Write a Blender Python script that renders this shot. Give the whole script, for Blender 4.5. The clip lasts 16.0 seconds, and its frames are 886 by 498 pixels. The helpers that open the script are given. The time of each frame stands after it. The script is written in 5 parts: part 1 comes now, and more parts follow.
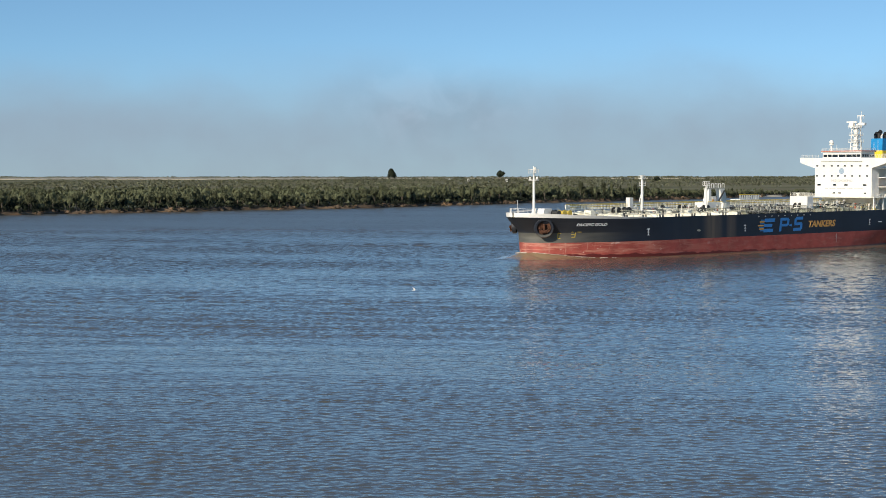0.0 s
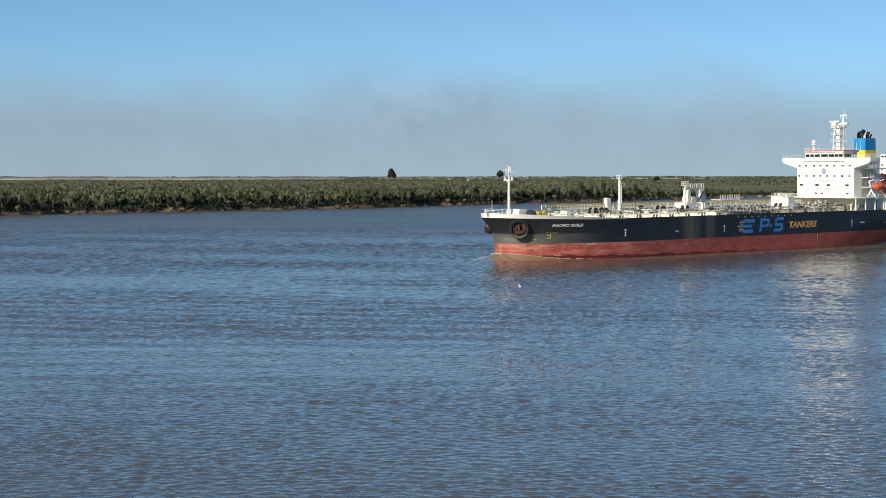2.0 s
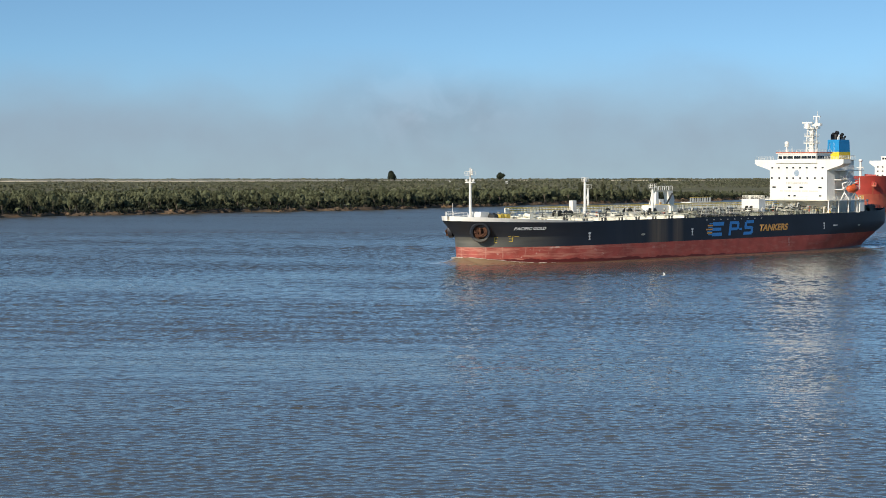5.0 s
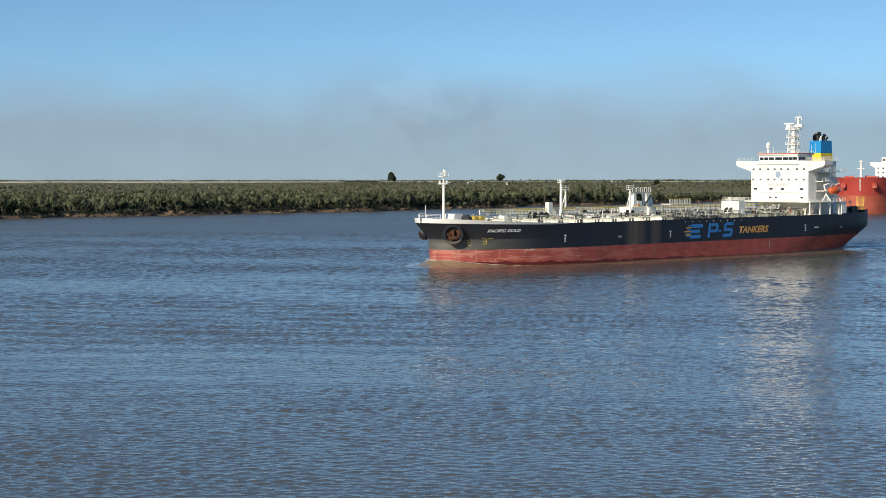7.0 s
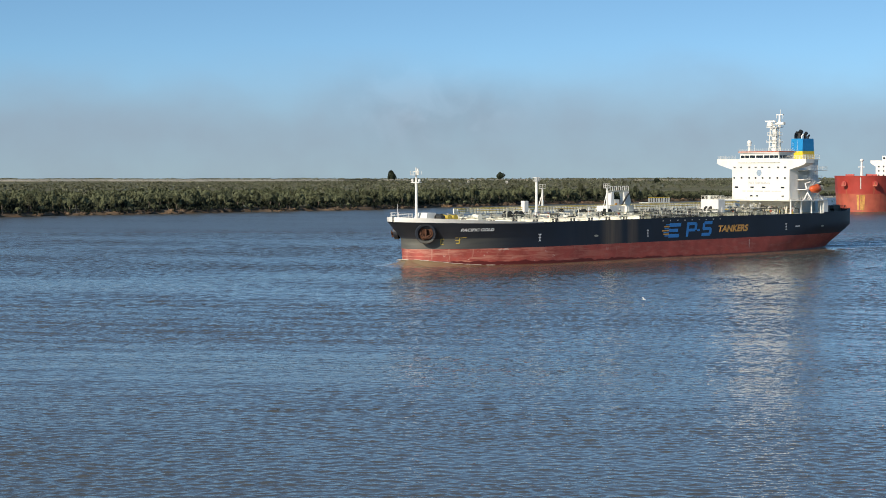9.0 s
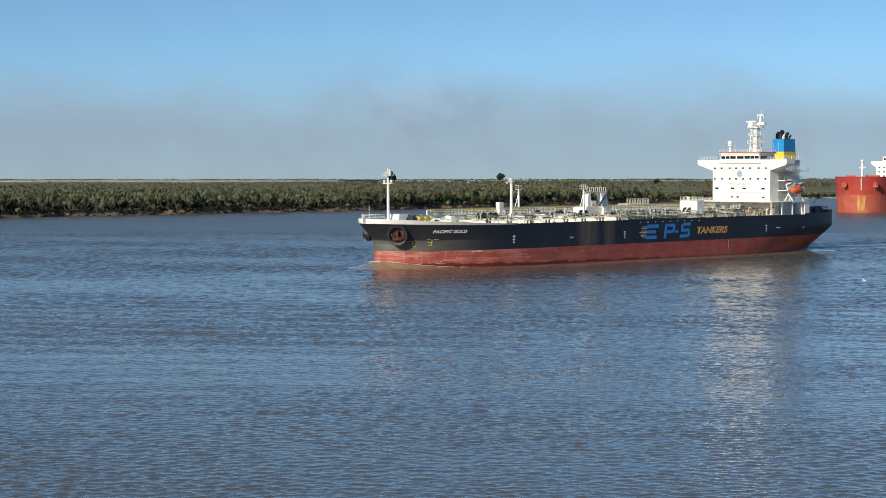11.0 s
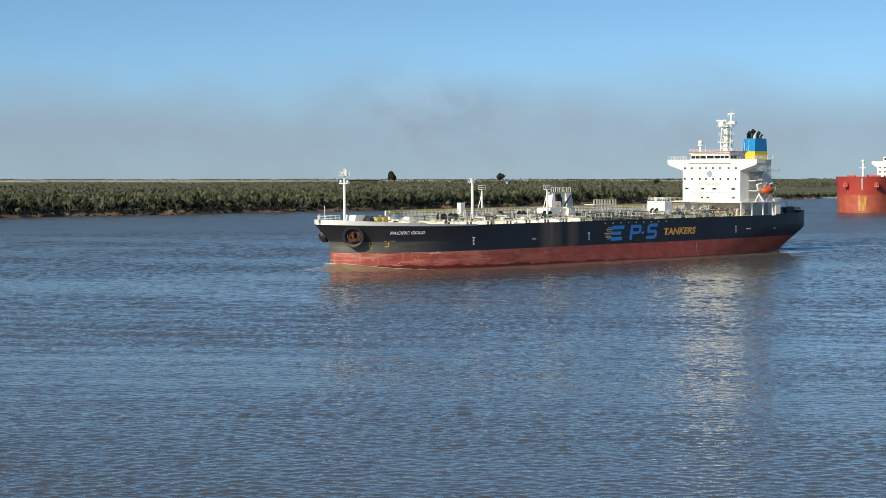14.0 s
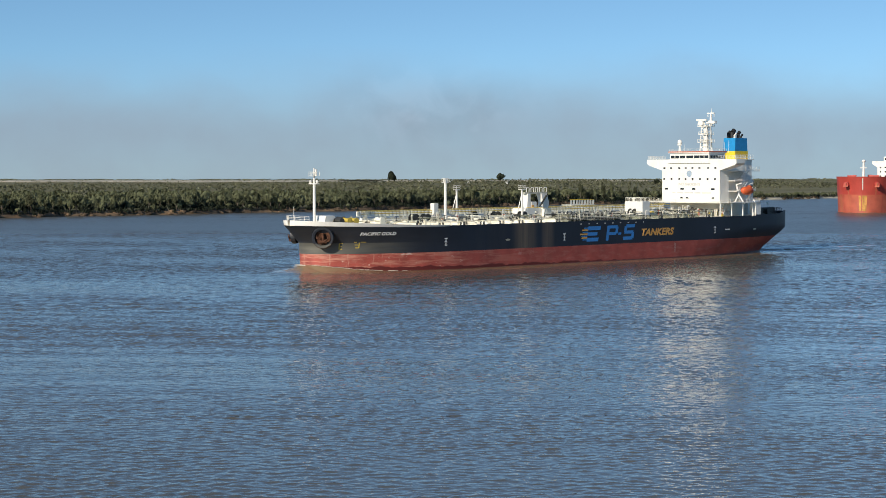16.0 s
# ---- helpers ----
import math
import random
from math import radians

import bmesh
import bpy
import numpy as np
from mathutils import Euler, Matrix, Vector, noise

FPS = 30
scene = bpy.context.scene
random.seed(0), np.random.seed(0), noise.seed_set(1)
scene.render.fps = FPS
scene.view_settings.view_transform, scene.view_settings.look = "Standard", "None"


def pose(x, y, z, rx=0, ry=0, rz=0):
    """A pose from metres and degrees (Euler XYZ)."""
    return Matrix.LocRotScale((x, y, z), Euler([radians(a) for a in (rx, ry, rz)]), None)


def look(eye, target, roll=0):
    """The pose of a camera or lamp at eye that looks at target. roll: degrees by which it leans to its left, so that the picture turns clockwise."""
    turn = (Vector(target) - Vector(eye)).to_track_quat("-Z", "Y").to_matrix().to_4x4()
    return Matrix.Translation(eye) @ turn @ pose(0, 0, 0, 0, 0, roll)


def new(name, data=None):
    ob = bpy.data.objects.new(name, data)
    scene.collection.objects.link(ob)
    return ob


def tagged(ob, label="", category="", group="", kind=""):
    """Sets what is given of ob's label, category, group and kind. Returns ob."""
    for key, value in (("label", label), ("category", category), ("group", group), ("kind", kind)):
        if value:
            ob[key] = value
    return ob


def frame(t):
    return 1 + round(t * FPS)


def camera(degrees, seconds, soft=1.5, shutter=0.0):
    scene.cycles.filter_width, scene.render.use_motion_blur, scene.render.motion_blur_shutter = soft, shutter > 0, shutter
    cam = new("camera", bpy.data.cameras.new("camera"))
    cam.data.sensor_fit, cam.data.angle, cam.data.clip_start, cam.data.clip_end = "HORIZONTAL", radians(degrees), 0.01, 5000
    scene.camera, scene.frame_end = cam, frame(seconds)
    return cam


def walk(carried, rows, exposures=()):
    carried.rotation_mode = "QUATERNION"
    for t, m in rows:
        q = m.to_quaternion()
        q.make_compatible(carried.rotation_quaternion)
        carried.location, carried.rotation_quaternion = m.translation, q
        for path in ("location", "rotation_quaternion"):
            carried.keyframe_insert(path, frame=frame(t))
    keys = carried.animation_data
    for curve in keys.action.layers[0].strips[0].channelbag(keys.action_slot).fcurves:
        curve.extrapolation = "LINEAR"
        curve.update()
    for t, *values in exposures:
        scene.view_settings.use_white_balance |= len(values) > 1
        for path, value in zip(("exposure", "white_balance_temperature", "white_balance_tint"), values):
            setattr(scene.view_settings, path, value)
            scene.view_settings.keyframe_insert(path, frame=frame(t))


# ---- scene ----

# ---- camera ----
EYE_Z = 22.27
LENS = 29.21
cam = camera(LENS, 16.0, soft=0.65)
# the held camera stands still and sways a little up and down: seconds, pitch in degrees
SWAY = ((0, 87.368), (0.5, 87.397), (1, 87.456), (1.5, 87.427), (2, 87.368), (2.5, 87.368), (3, 87.456), (3.5, 87.484), (4, 87.456), (4.6, 87.440), (5.6,
        87.433), (6.5, 87.427), (7, 87.484), (7.5, 87.456), (8, 87.456), (8.5, 87.427), (9, 87.427), (10, 87.440), (10.8, 87.452), (11.5, 87.461), (12,
        87.450), (12.5, 87.427), (13, 87.368), (13.5, 87.397), (14, 87.456), (14.5, 87.427), (15, 87.427), (15.5, 87.402), (16, 87.456))
walk(cam, [(t, pose(0, 0, EYE_Z, a, 0, 0)) for t, a in SWAY], exposures=((0, 0.0), (16, 0.0)))

# ---- world and sun ----
SUN_AZ = radians(-140.5)      # clockwise from +y: behind the camera, to its left
SUN_EL = radians(25)
SMOKE = (0.445, 0.525, 0.640)
to_sun = Vector((math.sin(SUN_AZ) * math.cos(SUN_EL), math.cos(SUN_AZ) * math.cos(SUN_EL), math.sin(SUN_EL)))


def build_world():
    w = bpy.data.worlds.new("sky")
    scene.world = w
    w.use_nodes = True
    nt = w.node_tree
    nt.nodes.clear()
    N, L = nt.nodes.new, nt.links.new
    tc = N("ShaderNodeTexCoord")
    # the low sky is as deep a blue as the sky higher up
    lift = N("ShaderNodeVectorMath")
    lift.operation = "MULTIPLY_ADD"
    lift.inputs[1].default_value = (1, 1, 1.45)
    lift.inputs[2].default_value = (0, 0, 0.07)
    L(tc.outputs["Generated"], lift.inputs[0])
    mx = N("ShaderNodeVectorMath")
    mx.operation = "MAXIMUM"
    mx.inputs[1].default_value = (-9, -9, 0.07)
    L(lift.outputs[0], mx.inputs[0])
    nm = N("ShaderNodeVectorMath")
    nm.operation = "NORMALIZE"
    L(mx.outputs[0], nm.inputs[0])
    sky = N("ShaderNodeTexSky")
    sky.sky_type = "NISHITA"
    sky.sun_disc = False
    sky.sun_elevation = SUN_EL
    sky.sun_rotation = SUN_AZ
    sky.altitude = 20
    sky.air_density = 1.0
    sky.dust_density = 0.2
    sky.ozone_density = 2.5
    L(nm.outputs[0], sky.inputs[0])
    sep = N("ShaderNodeSeparateXYZ")
    L(tc.outputs["Generated"], sep.inputs[0])
    # smoke bank along the horizon, with a ragged top
    st = N("ShaderNodeVectorMath")
    st.operation = "MULTIPLY"
    st.inputs[1].default_value = (1, 1, 1.7)
    L(tc.outputs["Generated"], st.inputs[0])
    n1 = N("ShaderNodeTexNoise")
    n1.inputs["Scale"].default_value = 22
    n1.inputs["Detail"].default_value = 5
    n1.inputs["Roughness"].default_value = 0.55
    L(st.outputs[0], n1.inputs["Vector"])
    n0 = N("ShaderNodeTexNoise")
    n0.inputs["Scale"].default_value = 7
    n0.inputs["Detail"].default_value = 2
    L(st.outputs[0], n0.inputs["Vector"])
    add = N("ShaderNodeMath")
    add.operation = "MULTIPLY_ADD"
    add.inputs[1].default_value = 0.016
    L(n1.outputs["Fac"], add.inputs[0])
    L(sep.outputs["Z"], add.inputs[2])
    add2 = N("ShaderNodeMath")
    add2.operation = "MULTIPLY_ADD"
    add2.inputs[1].default_value = 0.03
    L(n0.outputs["Fac"], add2.inputs[0])
    L(add.outputs[0], add2.inputs[2])
    ramp = N("ShaderNodeMapRange")
    ramp.interpolation_type = "SMOOTHSTEP"
    ramp.inputs["From Min"].default_value = 0.046
    ramp.inputs["From Max"].default_value = 0.100
    ramp.inputs["To Min"].default_value = 0.78
    ramp.inputs["To Max"].default_value = 0.0
    L(add2.outputs[0], ramp.inputs["Value"])
    smoke = N("ShaderNodeMix")
    smoke.data_type = "RGBA"
    # denser and thinner drifts within the bank
    n2 = N("ShaderNodeTexNoise")
    n2.inputs["Scale"].default_value = 30
    n2.inputs["Detail"].default_value = 4
    st2 = N("ShaderNodeVectorMath")
    st2.operation = "MULTIPLY"
    st2.inputs[1].default_value = (1, 1, 1.1)
    L(tc.outputs["Generated"], st2.inputs[0])
    L(st2.outputs[0], n2.inputs["Vector"])
    dens = N("ShaderNodeMapRange")
    dens.inputs["From Min"].default_value, dens.inputs["From Max"].default_value = 0.35, 0.68
    dens.inputs["To Min"].default_value, dens.inputs["To Max"].default_value = 0.95, 1.05
    L(n2.outputs["Fac"], dens.inputs["Value"])
    mul = N("ShaderNodeMath")
    mul.operation = "MULTIPLY"
    L(ramp.outputs[0], mul.inputs[0])
    L(dens.outputs[0], mul.inputs[1])
    L(mul.outputs[0], smoke.inputs[0])
    off = N("ShaderNodeVectorMath")
    off.operation = "SUBTRACT"
    off.inputs[1].default_value = (-0.005, 1.0, 0.055)
    L(tc.outputs["Generated"], off.inputs[0])
    wide = N("ShaderNodeVectorMath")
    wide.operation = "MULTIPLY"
    wide.inputs[1].default_value = (0.8, 0.2, 1.2)
    L(off.outputs[0], wide.inputs[0])
    far = N("ShaderNodeVectorMath")
    far.operation = "LENGTH"
    L(wide.outputs[0], far.inputs[0])
    near = N("ShaderNodeMapRange")
    near.interpolation_type = "SMOOTHSTEP"
    near.inputs["From Min"].default_value, near.inputs["From Max"].default_value = 0.065, 0.01
    L(far.outputs["Value"], near.inputs["Value"])
    n3 = N("ShaderNodeTexNoise")
    n3.inputs["Scale"].default_value = 34
    n3.inputs["Detail"].default_value = 5
    n3.inputs["Distortion"].default_value = 0.6
    L(tc.outputs["Generated"], n3.inputs["Vector"])
    puff = N("ShaderNodeMapRange")
    puff.interpolation_type = "SMOOTHSTEP"
    puff.inputs["From Min"].default_value, puff.inputs["From Max"].default_value = 0.40, 0.64
    puff.inputs["To Min"].default_value, puff.inputs["To Max"].default_value = -0.10, 0.16
    L(n3.outputs["Fac"], puff.inputs["Value"])
    curl = N("ShaderNodeMath")
    curl.operation = "MULTIPLY_ADD"
    curl.inputs[2].default_value = 1.0
    L(near.outputs[0], curl.inputs[0])
    L(puff.outputs[0], curl.inputs[1])
    billow = N("ShaderNodeVectorMath")
    billow.operation = "SCALE"
    billow.inputs[0].default_value = [c * SMOKE_GAIN for c in SMOKE]
    L(curl.outputs[0], billow.inputs["Scale"])
    L(billow.outputs[0], smoke.inputs[7])
    tint = N("ShaderNodeVectorMath")
    tint.operation = "MULTIPLY"
    tint.inputs[1].default_value = (0.80, 1.0, 1.08)
    L(sky.outputs[0], tint.inputs[0])
    L(tint.outputs[0], smoke.inputs[6])
    bg = N("ShaderNodeBackground")
    bg.inputs["Strength"].default_value = SKY_STRENGTH
    L(smoke.outputs[2], bg.inputs["Color"])
    out = N("ShaderNodeOutputWorld")
    L(bg.outputs[0], out.inputs[0])


SKY_STRENGTH = 0.118
SMOKE_GAIN = 5.68
build_world()
lamp = bpy.data.lights.new("sun", "SUN")
lamp.energy, lamp.angle, lamp.color = 4.8, radians(0.53), (1.0, 0.90, 0.76)
sun = new("sun", lamp)
sun.matrix_world = look(to_sun * 900, (0, 0, 0))


# ---- materials ----
def material(name, color, rough=0.6, metal=0.0, vary=0.25, scale=1.0, stain=0.0, stain_color=(0.2, 0.09, 0.04), stain_scale=0.25, bump=0.0, island=0.0, streak=1.0, each=0.0):
    """A painted or natural surface: grain at one scale, blotches or runs at another."""
    m = bpy.data.materials.new(name)
    m.use_nodes = True
    nt = m.node_tree
    N, L = nt.nodes.new, nt.links.new
    b = nt.nodes["Principled BSDF"]
    b.inputs["Roughness"].default_value = rough
    b.inputs["Metallic"].default_value = metal
    if rough >= 0.75:
        b.inputs["Specular IOR Level"].default_value = 0.12
    tc = N("ShaderNodeTexCoord")
    n1 = N("ShaderNodeTexNoise")
    n1.inputs["Scale"].default_value = scale
    n1.inputs["Detail"].default_value = 6
    L(tc.outputs["Object"], n1.inputs["Vector"])
    mr = N("ShaderNodeMapRange")
    mr.inputs["From Min"].default_value, mr.inputs["From Max"].default_value = 0.3, 0.7
    mr.inputs["To Min"].default_value, mr.inputs["To Max"].default_value = 1 - vary, 1 + vary
    L(n1.outputs["Fac"], mr.inputs["Value"])
    val = mr.outputs[0]
    if island:
        geo = N("ShaderNodeNewGeometry")
        m2 = N("ShaderNodeMapRange")
        m2.inputs["To Min"].default_value, m2.inputs["To Max"].default_value = 1 - island, 1 + island
        L(geo.outputs["Random Per Island"], m2.inputs["Value"])
        mul = N("ShaderNodeMath")
        mul.operation = "MULTIPLY"
        L(val, mul.inputs[0])
        L(m2.outputs[0], mul.inputs[1])
        val = mul.outputs[0]
    if each:
        info = N("ShaderNodeObjectInfo")
        m3 = N("ShaderNodeMapRange")
        m3.inputs["To Min"].default_value, m3.inputs["To Max"].default_value = 1 - each, 1 + each
        L(info.outputs["Random"], m3.inputs["Value"])
        mul = N("ShaderNodeMath")
        mul.operation = "MULTIPLY"
        L(val, mul.inputs[0])
        L(m3.outputs[0], mul.inputs[1])
        val = mul.outputs[0]
    col = N("ShaderNodeVectorMath")
    col.operation = "SCALE"
    col.inputs[0].default_value = color
    L(val, col.inputs["Scale"])
    last = col.outputs[0]
    if stain:
        mp = N("ShaderNodeMapping")
        mp.inputs["Scale"].default_value = (1, 1, streak)
        L(tc.outputs["Object"], mp.inputs["Vector"])
        n2 = N("ShaderNodeTexNoise")
        n2.inputs["Scale"].default_value = stain_scale
        n2.inputs["Detail"].default_value = 7
        n2.inputs["Roughness"].default_value = 0.62
        L(mp.outputs[0], n2.inputs["Vector"])
        r2 = N("ShaderNodeMapRange")
        r2.inputs["From Min"].default_value, r2.inputs["From Max"].default_value = 0.5, 0.72
        r2.inputs["To Max"].default_value = stain
        L(n2.outputs["Fac"], r2.inputs["Value"])
        mix = N("ShaderNodeMix")
        mix.data_type = "RGBA"
        mix.inputs[7].default_value = (*stain_color, 1)
        L(r2.outputs[0], mix.inputs[0])
        L(last, mix.inputs[6])
        last = mix.outputs[2]
    L(last, b.inputs["Base Color"])
    if bump:
        bp = N("ShaderNodeBump")
        bp.inputs["Strength"].default_value = bump
        bp.inputs["Distance"].default_value = 0.1
        L(n1.outputs["Fac"], bp.inputs["Height"])
        L(bp.outputs[0], b.inputs["Normal"])
    return m


def hull_paint():
    """Dark blue paint, dusty where cargo spilled down the side and scoured grey low on the bow."""
    m = material("dark_blue_hull_paint", (0.007, 0.010, 0.019), 0.5, vary=0.25, scale=0.15, stain=0.18, stain_color=(0.07, 0.062, 0.052), stain_scale=0.16, streak=0.12)
    nt = m.node_tree
    N, L = nt.nodes.new, nt.links.new
    b = nt.nodes["Principled BSDF"]
    base = b.inputs["Base Color"].links[0].from_socket
    tc = N("ShaderNodeTexCoord")
    sep = N("ShaderNodeSeparateXYZ")
    L(tc.outputs["Object"], sep.inputs[0])

    def span(sock, a, c, d, e):
        """1 between c and d, falling off to 0 at a and e."""
        r1, r2 = N("ShaderNodeMapRange"), N("ShaderNodeMapRange")
        for r, lo, hi in ((r1, a, c), (r2, e, d)):
            r.interpolation_type = "SMOOTHSTEP"
            r.inputs["From Min"].default_value, r.inputs["From Max"].default_value = lo, hi
            L(sock, r.inputs["Value"])
        mu = N("ShaderNodeMath")
        mu.operation = "MULTIPLY"
        L(r1.outputs[0], mu.inputs[0])
        L(r2.outputs[0], mu.inputs[1])
        return mu.outputs[0]

    def times(a, c):
        mu = N("ShaderNodeMath")
        mu.operation = "MULTIPLY"
        L(a, mu.inputs[0])
        if isinstance(c, float):
            mu.inputs[1].default_value = c
        else:
            L(c, mu.inputs[1])
        return mu.outputs[0]

    mp = N("ShaderNodeMapping")
    mp.inputs["Scale"].default_value = (1, 1, 0.06)
    L(tc.outputs["Object"], mp.inputs["Vector"])
    n = N("ShaderNodeTexNoise")
    n.inputs["Scale"].default_value = 0.8
    n.inputs["Detail"].default_value = 5
    L(mp.outputs[0], n.inputs["Vector"])
    n3 = N("ShaderNodeTexNoise")
    n3.inputs["Scale"].default_value = 0.5
    n3.inputs["Detail"].default_value = 6
    mp3 = N("ShaderNodeMapping")
    mp3.inputs["Scale"].default_value = (0.2, 0.2, 1.6)
    L(tc.outputs["Object"], mp3.inputs["Vector"])
    L(mp3.outputs[0], n3.inputs["Vector"])
    last = base
    for mask, colour in ((times(times(span(sep.outputs["X"], 24.5, 28.0, 30.5, 34.5), n.outputs["Fac"]), 1.05), (0.16, 0.125, 0.085)),
                         (times(times(span(sep.outputs["X"], 18.5, 20.5, 22.5, 24.0), n.outputs["Fac"]), 0.9), (0.15, 0.115, 0.08)),
                         (times(times(span(sep.outputs["Z"], 3.0, 3.2, 6.3, 6.5), times(span(sep.outputs["X"], 60.0, 84.0, 95.0, 96.0), n3.outputs["Fac"])), 1.5), (0.15, 0.145, 0.115)),
                         (times(times(span(sep.outputs["X"], 40.0, 80.0, 95.0, 96.0), n3.outputs["Fac"]), 0.4), (0.075, 0.080, 0.080))):
        mix = N("ShaderNodeMix")
        mix.data_type = "RGBA"
        mix.inputs[7].default_value = (*colour, 1)
        L(mask, mix.inputs[0])
        L(last, mix.inputs[6])
        last = mix.outputs[2]
    L(last, b.inputs["Base Color"])
    return m


def boot_paint():
    """Chalky red antifouling, scuffed, with a wet fouled line just above the water."""
    m = material("red_antifouling", (0.34, 0.066, 0.047), 0.6, vary=0.25, scale=0.25, stain=0.6, stain_color=(0.42, 0.17, 0.13), stain_scale=0.3, streak=3.0)
    nt = m.node_tree
    N, L = nt.nodes.new, nt.links.new
    b = nt.nodes["Principled BSDF"]
    base = b.inputs["Base Color"].links[0].from_socket
    tc = N("ShaderNodeTexCoord")
    sep = N("ShaderNodeSeparateXYZ")
    L(tc.outputs["Object"], sep.inputs[0])
    n = N("ShaderNodeTexNoise")
    n.inputs["Scale"].default_value = 0.35
    n.inputs["Detail"].default_value = 4
    L(tc.outputs["Object"], n.inputs["Vector"])
    add = N("ShaderNodeMath")
    add.operation = "MULTIPLY_ADD"
    add.inputs[1].default_value = -1.6
    L(n.outputs["Fac"], add.inputs[0])
    trim = N("ShaderNodeMath")
    trim.operation = "MULTIPLY_ADD"
    trim.inputs[1].default_value = -0.014
    L(sep.outputs["X"], trim.inputs[0])
    L(sep.outputs["Z"], trim.inputs[2])
    L(trim.outputs[0], add.inputs[2])
    r = N("ShaderNodeMapRange")
    r.inputs["From Min"].default_value, r.inputs["From Max"].default_value = -1.02, -1.14
    L(add.outputs[0], r.inputs["Value"])
    mix = N("ShaderNodeMix")
    mix.data_type = "RGBA"
    mix.inputs[7].default_value = (0.115, 0.014, 0.011, 1)
    # chalky scrapes and plate seams on the forward body
    sx = N("ShaderNodeMapRange")
    sx.inputs["From Min"].default_value, sx.inputs["From Max"].default_value = 15.0, 80.0
    sx.inputs["To Max"].default_value = 0.85
    L(sep.outputs["X"], sx.inputs["Value"])
    last = base
    for scale, lo, hi, colour in (((0.22, 0.22, 2.6), 0.50, 0.60, (0.52, 0.23, 0.16)), ((1.3, 1.3, 0.25), 0.60, 0.70, (0.50, 0.27, 0.20)), ((0.6, 0.6, 0.9), 0.62, 0.68, (0.66, 0.50, 0.42))):
        mp = N("ShaderNodeMapping")
        mp.inputs["Scale"].default_value = scale
        L(tc.outputs["Object"], mp.inputs["Vector"])
        ns = N("ShaderNodeTexNoise")
        ns.inputs["Scale"].default_value = 0.7
        ns.inputs["Detail"].default_value = 6
        ns.inputs["Roughness"].default_value = 0.6
        L(mp.outputs[0], ns.inputs["Vector"])
        rs = N("ShaderNodeMapRange")
        rs.inputs["From Min"].default_value, rs.inputs["From Max"].default_value = lo, hi
        L(ns.outputs["Fac"], rs.inputs["Value"])
        mu = N("ShaderNodeMath")
        mu.operation = "MULTIPLY"
        L(rs.outputs[0], mu.inputs[0])
        L(sx.outputs[0], mu.inputs[1])
        scr = N("ShaderNodeMix")
        scr.data_type = "RGBA"
        scr.inputs[7].default_value = (*colour, 1)
        L(mu.outputs[0], scr.inputs[0])
        L(last, scr.inputs[6])
        last = scr.outputs[2]
    L(r.outputs[0], mix.inputs[0])
    L(last, mix.inputs[6])
    L(mix.outputs[2], b.inputs["Base Color"])
    return m


def water_material(name, thin, thick):
    """Rippled river water; thin and thick are the colours of its silt where there is less and more of it."""
    m = bpy.data.materials.new(name)
    m.use_nodes = True
    nt = m.node_tree
    N, L = nt.nodes.new, nt.links.new
    b = nt.nodes["Principled BSDF"]
    b.inputs["IOR"].default_value = 1.38
    tc = N("ShaderNodeTexCoord")

    def waves(sx, sy, detail, turn=0.0, rough=0.55):
        mp = N("ShaderNodeMapping")
        mp.inputs["Scale"].default_value = (sx, sy, 1)
        mp.inputs["Rotation"].default_value = (0, 0, radians(turn))
        L(tc.outputs["Object"], mp.inputs["Vector"])
        n = N("ShaderNodeTexNoise")
        n.inputs["Scale"].default_value = 1.0
        n.inputs["Detail"].default_value = detail
        n.inputs["Roughness"].default_value = rough
        L(mp.outputs[0], n.inputs["Vector"])
        return n.outputs["Fac"]

    # fine ripples finer than the mesh, and the finer-still ones as roughness, more so on the open middle of the river
    sep = N("ShaderNodeSeparateXYZ")
    L(tc.outputs["Object"], sep.inputs[0])
    ro = N("ShaderNodeMapRange")
    ro.inputs["From Min"].default_value, ro.inputs["From Max"].default_value = 250, 720
    ro.inputs["To Min"].default_value, ro.inputs["To Max"].default_value = 0.03, 0.31
    L(sep.outputs["Y"], ro.inputs["Value"])
    L(ro.outputs[0], b.inputs["Roughness"])
    # slick and ruffled drifts
    gust = N("ShaderNodeMapRange")
    gust.inputs["From Min"].default_value, gust.inputs["From Max"].default_value = 0.36, 0.64
    gust.inputs["To Min"].default_value, gust.inputs["To Max"].default_value = 0.4, 1.15
    L(waves(0.007, 0.028, 3, -6), gust.inputs["Value"])
    last = None
    for sx, sy, detail, turn, deep in ((0.55, 0.95, 2, 16, 0.15), (0.95, 1.5, 2, -24, 0.08), (2.2, 3.4, 2, 4, 0.016)):
        bp = N("ShaderNodeBump")
        L(gust.outputs[0], bp.inputs["Strength"])
        bp.inputs["Distance"].default_value = deep
        L(waves(sx, sy, detail, turn), bp.inputs["Height"])
        if last:
            L(last, bp.inputs["Normal"])
        last = bp.outputs[0]
    L(last, b.inputs["Normal"])
    # silt: brown, a little uneven
    mix = N("ShaderNodeMix")
    mix.data_type = "RGBA"
    mix.inputs[6].default_value = (*thin, 1)
    mix.inputs[7].default_value = (*thick, 1)
    L(waves(0.01, 0.02, 4, 0), mix.inputs[0])
    L(mix.outputs[2], b.inputs["Base Color"])
    return m


